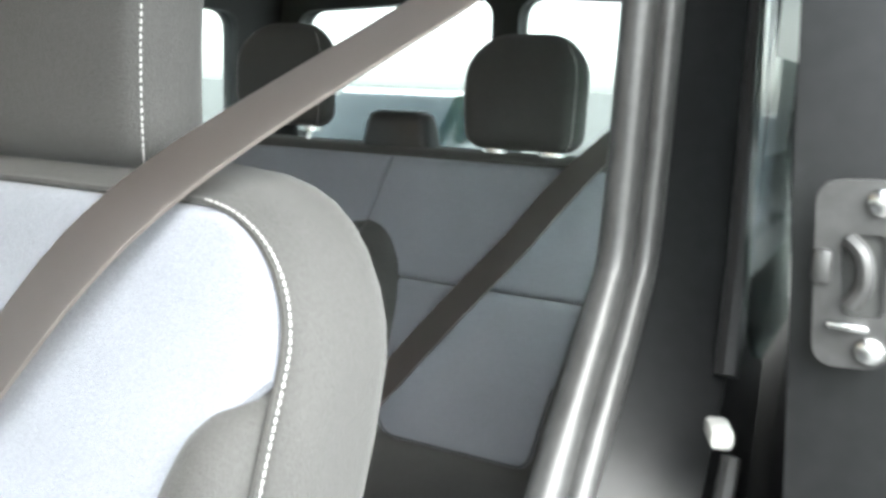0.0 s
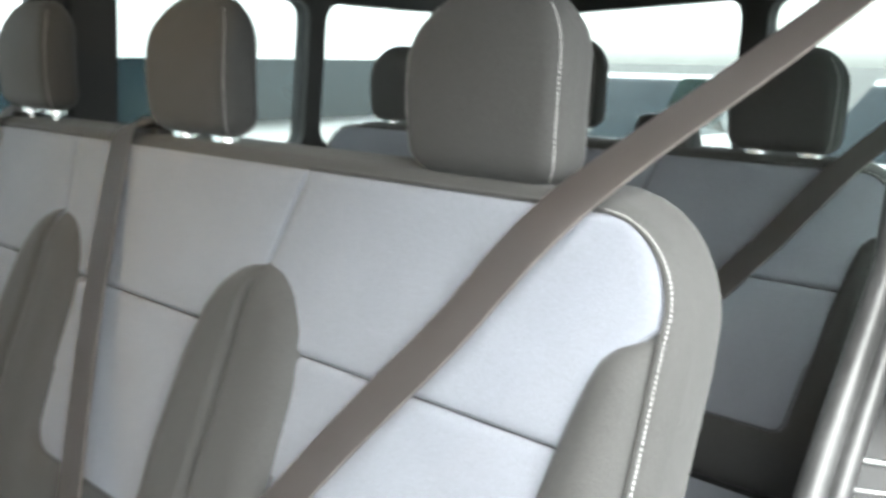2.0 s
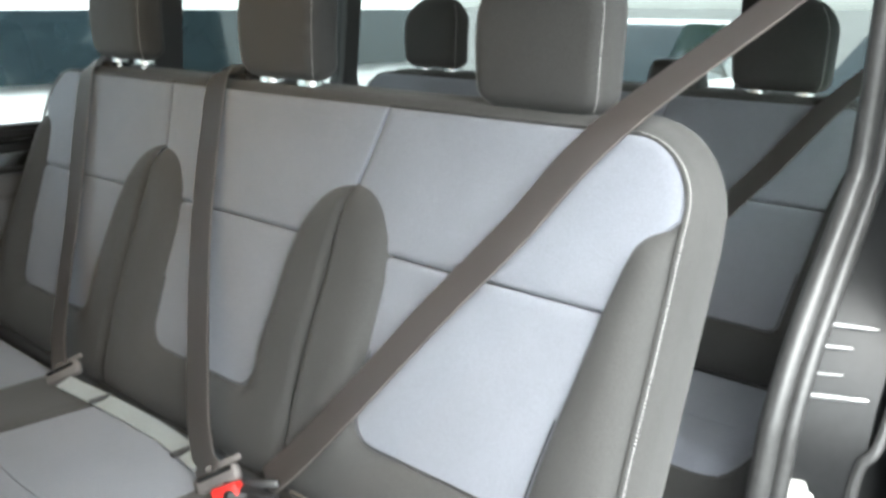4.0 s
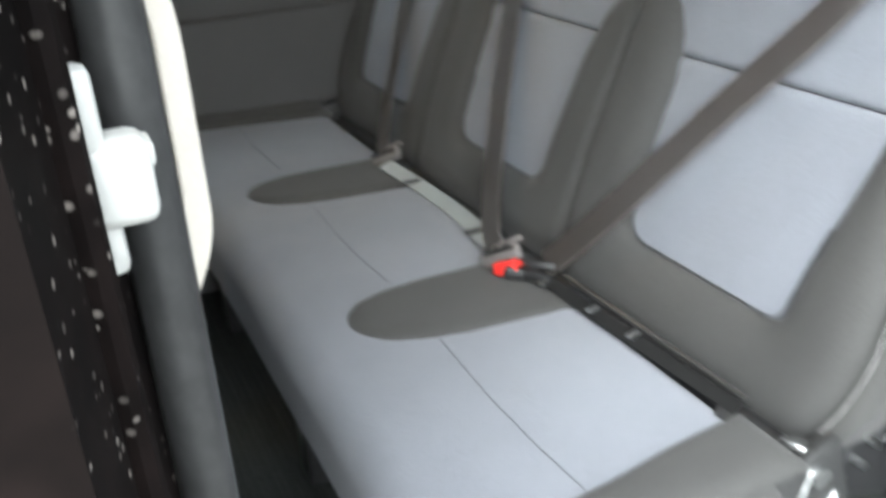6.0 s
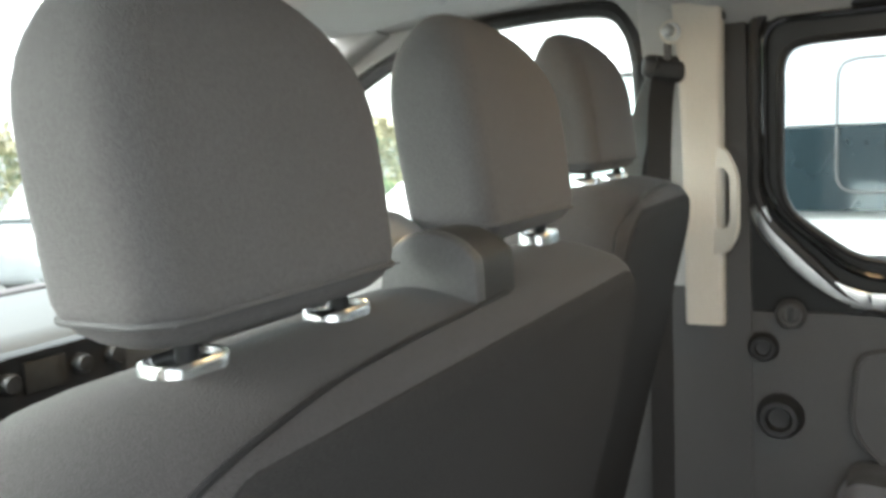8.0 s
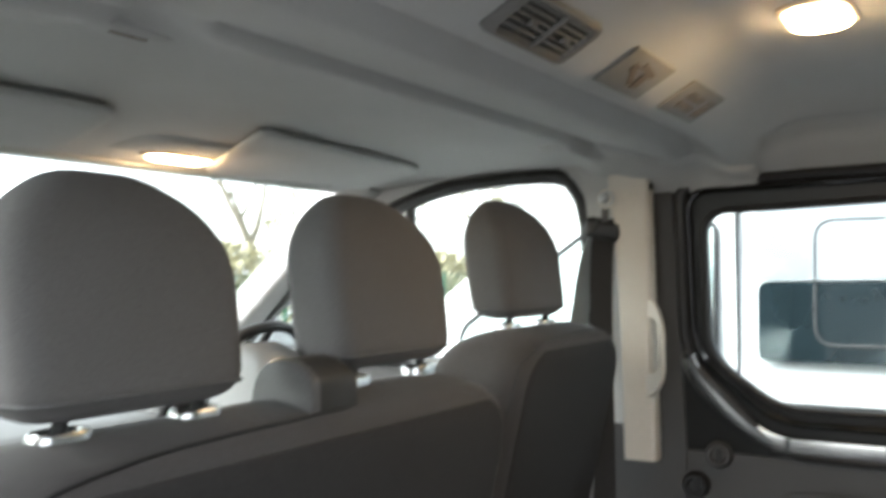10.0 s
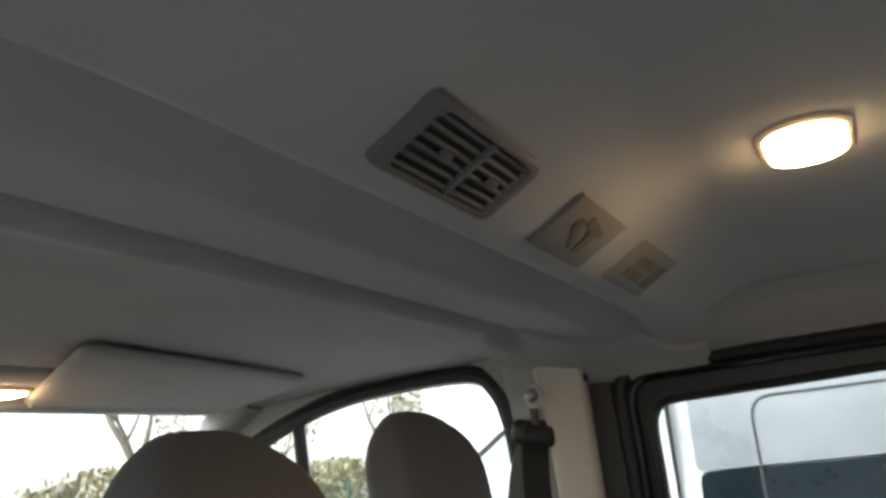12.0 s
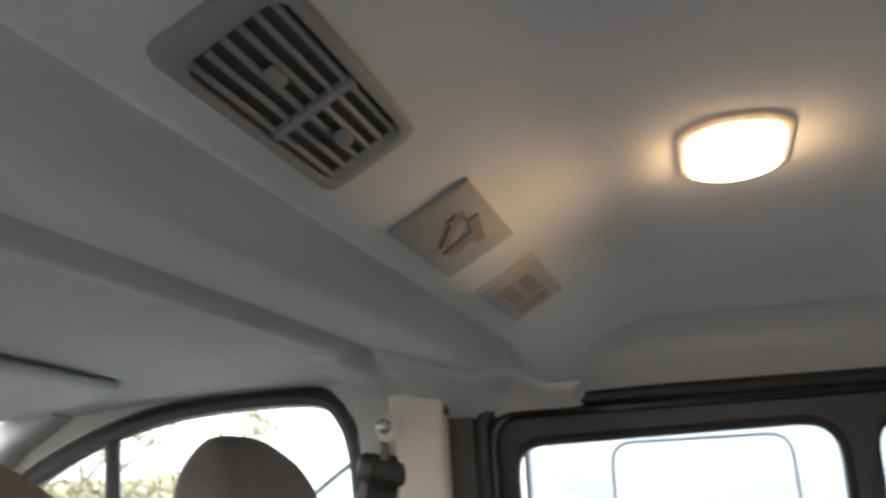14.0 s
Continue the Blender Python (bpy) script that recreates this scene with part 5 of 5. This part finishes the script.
for xc, lab in ((1.20, "pale grey sun visor folded up above the driver"), (0.46, "pale grey sun visor folded up above the passengers")):
    v = thing("sun_visor", lab, "sun visor", "sun visors")
    k = 1 if xc > 0.8 else -1
    plan = round_poly([(0.18, 1.00), (0.60, 1.00), (0.72, 1.335), (0.10, 1.31)] if k < 0 else [(xc - 0.37 * k, 0.965), (xc + 0.20 * k, 1.035), (xc + 0.36 * k, 1.34), (xc - 0.15 * k, 1.345)], [0.03, 0.05, 0.04, 0.03])
    drop = lambda y: 1.864 - 0.040 * (y - 0.955)
    part("flap", loft(bmesh.new(), [[(x + (xc - x) * g, y + (1.14 - y) * g, drop(y) + h) for x, y in plan] for h, g in ((0.006, 0.04), (0.003, 0.008), (0.0, 0.0), (-0.004, 0.012), (-0.007, 0.05), (-0.008, 0.12))]), LINER, v)
    part("hinge", tube([Vector((xc - 0.15, 1.325, 1.845)), Vector((xc + 0.20, 1.300, 1.845))], 0.006, n=8), LINER, v)

# ---- sliding door, slid open along the van's side ----
slide = thing("sliding_door", "dark painted sliding door slid open along the side", "door")
SD = [(-0.42, 0.48), (-0.42, 1.30), (-0.44, 1.55), (-0.50, 1.85), (-1.55, 1.85), (-1.55, 0.48)]
SDW = round_poly([(-0.60, 1.36), (-0.62, 1.76), (-1.45, 1.76), (-1.45, 1.36)], 0.06)
part("door_leaf", holed(SD, [SDW], lambda u, v, d: Vector((-0.162 - d + 0.08 * max(0, v - 1.3), u, v)), 0.065), JAMB, slide)
g = part("door_glass", holed(SDW, [], lambda u, v, d: Vector((-0.20 - d + 0.08 * max(0, v - 1.3), u, v)), 0.004), CLEAR, slide, smooth=False)
g.visible_shadow = False
PLATE_OUT = round_poly([(-0.160, 1.505), (-0.202, 1.508), (-0.208, 1.404), (-0.168, 1.400)], 0.014)
SLOT = round_poly([(-0.176, 1.476), (-0.198, 1.478), (-0.201, 1.432), (-0.180, 1.431)], 0.005)
part("latch_plate", holed(PLATE_OUT, [SLOT], lambda u, v, d: Vector((u, -0.4195 + d, v)), 0.006), PLATE, slide, "dull steel latch plate")
# No hollow behind the slot: a dark sheet stands for its shade.
part("latch_hole_sheet", box((-0.189, -0.4185, 1.454), (0.022, 0.004, 0.046), 0), VENTK, slide, "dark sheet for the shaded latch opening")
part("latch_claw", tube(smooth_line([(-0.180, -0.412, 1.474), (-0.188, -0.408, 1.466), (-0.190, -0.408, 1.450), (-0.184, -0.409, 1.438)], 5), 0.005, n=8, up=(0, 1, 0)), PLATE, slide, "steel latch claw")
part("latch_lever", box((-0.168, -0.411, 1.458), (0.010, 0.008, 0.020), 0.003), PLATE, slide)
part("latch_tab", box((-0.184, -0.410, 1.426), (0.022, 0.006, 0.005), 0.002), CHROME, slide)
for u, z in ((-0.194, 1.495), (-0.196, 1.413)):
    bm = bmesh.new()
    loft(bm, [[(u + r * math.cos(a), -0.414 + h, z + r * math.sin(a)) for a in (2 * math.pi * i / 16 for i in range(16))] for h, r in ((0, 0.0085), (0.003, 0.008), (0.005, 0.006), (0.006, 0.003))])
    part("screw", bm, CHROME, slide, "bright latch screw")

cover = bmesh.new()
loft(cover, [[(-0.160 + h, -0.47 + 0.05 * r * math.cos(a), 0.985 + 0.05 * r * math.sin(a)) for a in (2 * math.pi * i / 24 for i in range(24))] for h, r in ((-0.004, 1.0), (0.004, 0.98), (0.007, 0.8), (0.008, 0.3))])
disc = part("round_cover", cover, CARD, slide, "round grey cover on the door")
for dy, dz in ((0.02, 0.018), (0.03, -0.004), (0.012, -0.010), (0.022, -0.022)):
    part("screw", box((-0.152, -0.47 + dy, 0.985 + dz), (0.005, 0.005, 0.010), 0.001), CHROME, disc, "bright screw")

# ---- outside ----
bm = bmesh.new()
bmesh.ops.create_grid(bm, x_segments=60, y_segments=60, size=400)
tagged(part("ground", bm, ASPHALT), "pale worn concrete car park ground", "ground", kind="structure")


def outside_van(loc, rz, paint, label, length=5.2, height=1.99, width=1.95):
    root = thing("parked_van", label, "van")
    hw = width / 2
    prof = [(-length / 2, 0.35), (-length / 2, height - 0.12), (-length / 2 + 0.12, height), (1.15, height), (1.62, 1.925), (1.80, 1.855), (2.20, 1.545), (2.56, 1.28), (3.10, 1.12), (3.30, 0.80), (3.30, 0.35)]
    prof = round_poly(prof, 0.10, 4)
    bm = bmesh.new()
    rings = [[(u, s * (hw - 0.10 * max(0, v - 1.1)), v) for u, v in prof] for s in (-1, 1)]
    loft(bm, rings)
    bmesh.ops.bevel(bm, geom=[e for e in bm.edges if abs(e.verts[0].co.y - e.verts[1].co.y) < 0.01], offset=0.05, segments=2, affect="EDGES", clamp_overlap=True)
    part("body", bm, paint, root)
    for s in (-1, 1):
        wins = [(-length * 0.46, -length * 0.27), (-length * 0.25, -0.12), (-0.06, 0.992)]
        flank = round_poly([(-0.10, 1.600), (-0.10, 1.835), (0.998, 1.835), (0.998, 1.600)], 0.02)
        part("upper_panel", holed(flank, [], lambda u, v, d, s=s: Vector((u, s * (hw - 0.10 * max(0, v - 1.1) + 0.006 + d), v)), 0.006), GREYP, root, "pale grey upper side panel")
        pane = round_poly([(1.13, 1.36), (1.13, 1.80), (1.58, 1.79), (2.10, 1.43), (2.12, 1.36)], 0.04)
        # Pale pane on the solid body, coloured as bright as the sky behind.
        part("front_window", holed(pane, [], lambda u, v, d, s=s: Vector((u, s * (hw - 0.10 * max(0, v - 1.1) + 0.003 + d), v)), 0.005), PALEG, root, "front side window with sky brightness in its colour")
        part("window_rim", tube([Vector((u, s * (hw - 0.10 * max(0, v - 1.1) + 0.006), v)) for u, v in pane], 0.010, True, n=6, up=(0, 1, 0)), BLACKP, root, "black window rubber")
        for a, b in wins:
            bm = holed(round_poly([(a, 1.346), (a, 1.594), (b, 1.594), (b, 1.346)], 0.03), [], lambda u, v, d, s=s: Vector((u, s * (hw - 0.10 * max(0, v - 1.1) + 0.004 + d), v)), 0.006)
            part("window", bm, TINT, root, "dark tinted side window")
        for a in (-length * 0.32, length * 0.33):
            bm = bmesh.new()
            bmesh.ops.create_cone(bm, cap_ends=True, segments=28, radius1=0.33, radius2=0.33, depth=0.22, matrix=Matrix.Translation((a, s * (hw - 0.10), 0.33)) @ Euler((radians(90), 0, 0)).to_matrix().to_4x4())
            bmesh.ops.bevel(bm, geom=bm.edges[:], offset=0.02, segments=2, affect="EDGES")
            w = part("wheel", bm, BLACKP, root, "black tyre")
            bm = bmesh.new()
            bmesh.ops.create_cone(bm, cap_ends=True, segments=20, radius1=0.20, radius2=0.17, depth=0.03, matrix=Matrix.Translation((a, s * (hw + 0.015), 0.33)) @ Euler((radians(-90 * s), 0, 0)).to_matrix().to_4x4())
            part("rim", bm, SILVER, w)
        part("panel_line", tube([Vector((u + 0.5, s * (hw - 0.10 * max(0, v - 1.1) + 0.013), v)) for u, v in round_poly([(-0.15, 1.40), (-0.15, 1.79), (0.32, 1.79), (0.32, 1.40)], 0.06)], 0.004, True, n=6, up=(0, 1, 0)), CARD, root, "thin grey outline")
        for u in (1.06,):
            part("door_gap", box((u, s * (hw - 0.062), 1.5), (0.006, 0.05, 0.9), 0), BLACKP, root)
        part("side_rail", box((0, s * (hw - 0.004), 1.20), (length * 0.84, 0.02, 0.035), 0.006), BLACKP, root, "black side rail")
    root.matrix_basis = pose(*loc, 0, 0, rz)
    return root


def outside_car(loc, rz, paint, label):
    root = thing("parked_car", label, "car")
    low = round_poly([(-2.1, 0.28), (-2.12, 0.80), (-1.95, 0.93), (0.95, 0.95), (1.95, 0.78), (2.08, 0.60), (2.05, 0.28)], 0.12, 4)
    rings = [[(u, y * (0.86 - (0.04 if abs(y) > 0.9 else 0)), v) for u, v in low] for y in (-1.02, -0.97, 0.97, 1.02)]
    part("body", loft(bmesh.new(), rings), paint, root)
    cab = round_poly([(-1.85, 0.92), (-1.45, 1.42), (0.10, 1.46), (0.98, 0.93)], 0.12, 5)
    rings = [[(u * (1 - 0.04 * k), y - (0.16 if y > 0 else -0.16) * max(0, v - 0.92) / 0.5, v) for u, v in cab] for k, y in ((1, -0.80), (0, -0.76), (0, 0.76), (1, 0.80))]
    part("glasshouse", loft(bmesh.new(), rings), TINT, root, "dark car windows")
    top = round_poly([(-1.42, 1.40), (-1.35, 1.47), (0.05, 1.49), (0.12, 1.44)], 0.04, 4)
    part("roof", loft(bmesh.new(), [[(u, y, v) for u, v in top] for y in (-0.62, 0.62)]), paint, root)
    for a in (-1.3, 1.3):
        for s in (-1, 1):
            bm = bmesh.new()
            bmesh.ops.create_cone(bm, cap_ends=True, segments=26, radius1=0.31, radius2=0.31, depth=0.20, matrix=Matrix.Translation((a, s * 0.80, 0.31)) @ Euler((radians(90), 0, 0)).to_matrix().to_4x4())
            bmesh.ops.bevel(bm, geom=bm.edges[:], offset=0.02, segments=2, affect="EDGES")
            part("wheel", bm, BLACKP, root, "black tyre")
    for s in (-0.62, 0.62):
        part("headlight", box((1.97, s, 0.70), (0.14, 0.30, 0.11), 0.03, 2), CHROME, root, "bright headlight")
    part("bumper", box((2.06, 0, 0.40), (0.16, 1.62, 0.20), 0.06, 3), paint, root)
    grille = part("grille", box((2.06, 0, 0.66), (0.05, 0.84, 0.16), 0.02, 2), BLACKP, root, "dark grille")
    for i in range(4):
        part("grille_bar", box((2.09, 0, 0.61 + 0.033 * i), (0.02, 0.80, 0.010), 0.003), CHROME, grille, "bright grille bar")
    part("badge", tube([Vector((2.085, 0, 0.68)), Vector((2.105, 0, 0.68))], 0.05, n=16), CHROME, root, "plain bright disc")
    part("number_plate", box((2.145, 0, 0.42), (0.012, 0.50, 0.10), 0.004), WHITEP, root, "plain pale bar")
    part("lower_grille", box((2.12, 0, 0.31), (0.05, 1.1, 0.07), 0.01), BLACKP, root, "dark lower grille")
    root.matrix_basis = pose(*loc, 0, 0, rz)
    return root


outside_van((3.69, -0.35, 0), 90, WHITECAR, "white van with dark windows parked alongside")
outside_car((-4.2, -3.0, 0), 180, DARKCAR, "dark car parked on the asphalt")
outside_car((-4.6, -8.0, 0), 170, SILVER, "silver car parked on the asphalt")
outside_car((-0.95, -6.9, 0), 90, DARKCAR, "dark car parked facing the open door")
outside_car((1.2, -6.9, 0), 90, WHITECAR, "white car parked behind the van")
outside_car((4.2, -7.2, 0), 90, WHITECAR, "white car parked behind the van")
outside_car((3.0, 10.5, 0), 0, WHITECAR, "white car parked near the hedge")
outside_car((8.0, 9.0, 0), 20, SILVER, "silver car parked near the hedge")


def tree(loc, height, seed, leafy, leafmat, label):
    rng = random.Random(seed)
    root = thing("tree", label, "tree", "trees")
    bm = bmesh.new()
    tips = []

    def limb(p, d, length, r, depth):
        line = [p]
        q = p.copy()
        dd = d.copy()
        for _ in range(4):
            dd = (dd + Vector((rng.uniform(-1, 1), rng.uniform(-1, 1), rng.uniform(-0.4, 0.6))) * 0.16).normalized()
            q = q + dd * length / 4
            line.append(q.copy())
        rings = []
        for i, c in enumerate(line):
            rad = r * (1 - 0.55 * i / 4)
            side = dd.orthogonal().normalized()
            oth = dd.cross(side)
            rings.append([c + side * rad * math.cos(a) + oth * rad * math.sin(a) for a in (2 * math.pi * k / 6 for k in range(6))])
        loft(bm, rings)
        if depth == 0:
            tips.append(line[-1])
            tips.append(line[2])
            return
        for k in range(3 if depth > 1 else 4):
            s = line[rng.choice((2, 3, 4))]
            nd = (dd + Vector((rng.uniform(-1, 1), rng.uniform(-1, 1), rng.uniform(-0.2, 0.7))) * 0.9).normalized()
            limb(s, nd, length * rng.uniform(0.55, 0.8), r * 0.45, depth - 1)

    limb(Vector((0, 0, 0)), Vector((0, 0, 1)), height * 0.4, height * 0.03, 5)
    part("trunk", bm, BARK, root, "bare branching trunk")
    bm = bmesh.new()
    for t in tips:
        for _ in range(leafy):
            c = t + Vector((rng.gauss(0, 1), rng.gauss(0, 1), rng.gauss(0, 0.8))) * height * 0.045
            s = height * rng.uniform(0.008, 0.018)
            m = Matrix.Translation(c) @ Euler((rng.uniform(0, 6), rng.uniform(0, 6), rng.uniform(0, 6))).to_matrix().to_4x4() @ Matrix.Diagonal((s, s * 0.6, 1, 1))
            v = [bm.verts.new(m @ Vector(k)) for k in ((-1, 0, 0), (0, -0.8, 0), (1, 0, 0), (0, 0.8, 0))]
            bm.faces.new(v)
    part("crown", bm, leafmat, root, "sparse leaves", smooth=False)
    root.matrix_basis = pose(*loc)
    return root


tree((21.4, 21.0, 0), 9.5, 3, 1, HEDGE, "bare winter tree beyond the fence")
tree((27.5, 22.0, 0), 8.0, 5, 2, HEDGE, "bare winter tree beyond the fence")
tree((34.0, 20.0, 0), 8.5, 8, 2, HEDGE, "bare winter tree beyond the fence")
tree((2.6, -17.0, 0), 6.0, 11, 22, LEAF, "green leafy tree behind the parked cars")
tree((-3.5, -19.0, 0), 6.5, 13, 22, LEAF, "green leafy tree behind the parked cars")

# hedge bank as countless leaves
bm = bmesh.new()
rng = random.Random(4)
for _ in range(18000):
    u = rng.uniform(-16, 34)
    h = 2.35 + 0.8 * noise.noise((u * 0.35, 3, 1))
    c = Vector((u, 17 + rng.gauss(0, 0.5) + 0.06 * (u - 9) ** 2 * -0.06, h * math.sqrt(rng.random())))
    s = rng.uniform(0.07, 0.16)
    m = Matrix.Translation(c) @ Euler((rng.uniform(0, 6), rng.uniform(0, 6), rng.uniform(0, 6))).to_matrix().to_4x4() @ Matrix.Diagonal((s, s * 0.6, 1, 1))
    bm.faces.new([bm.verts.new(m @ Vector(k)) for k in ((-1, 0, 0), (0, -0.8, 0), (1, 0, 0), (0, 0.8, 0))])
hedge = part("hedge", bm, HEDGE, smooth=False)
tagged(hedge, "brown-green winter hedge along the car park", "hedge", kind="stuff")
bm = bmesh.new()
bmesh.ops.create_grid(bm, x_segments=40, y_segments=6, size=1, matrix=Matrix.Translation((9, 17.5, 0.02)) @ Matrix.Diagonal((26, 4.5, 1, 1)))
tagged(part("grass_verge", bm, GRASS), "grass verge along the hedge", "grass", kind="structure")
fence = thing("fence", "green wire mesh fence in front of the hedge", "fence")
for i in range(14):
    part("post", box((-6 + 2.4 * i, 14.6, 0.9), (0.06, 0.06, 1.8), 0.008), FENCE, fence)
bm = bmesh.new()
for i in range(9):
    bmesh.ops.create_cube(bm, size=1, matrix=Matrix.Translation((9.6, 14.6, 0.1 + 0.2 * i)) @ Matrix.Diagonal((31.2, 0.008, 0.008, 1)))
for i in range(312):
    bmesh.ops.create_cube(bm, size=1, matrix=Matrix.Translation((-6 + 0.1 * i, 14.6, 0.9)) @ Matrix.Diagonal((0.006, 0.006, 1.7, 1)))
part("mesh_panel", bm, FENCE, fence, "green wire mesh", smooth=False)

# belt outlets on top of the rear benches
o2 = thing("belt_outlet", "dark moulded belt outlet on the bench top", "belt outlet", "bench belt outlets")
rings = [[(x, y, z) for x, y in rr(0.065 * q, 0.03 * q, 0.02, 5)] for z, q in ((-0.04, 1.1), (0.0, 1.0), (0.016, 0.9), (0.022, 0.7))]
part("housing", loft(bmesh.new(), rings), BLACKP, o2)
o2.matrix_basis = pose(1.02, -0.355, 1.485)
copy_thing(o2, pose(0.62, -1.265, 1.478))
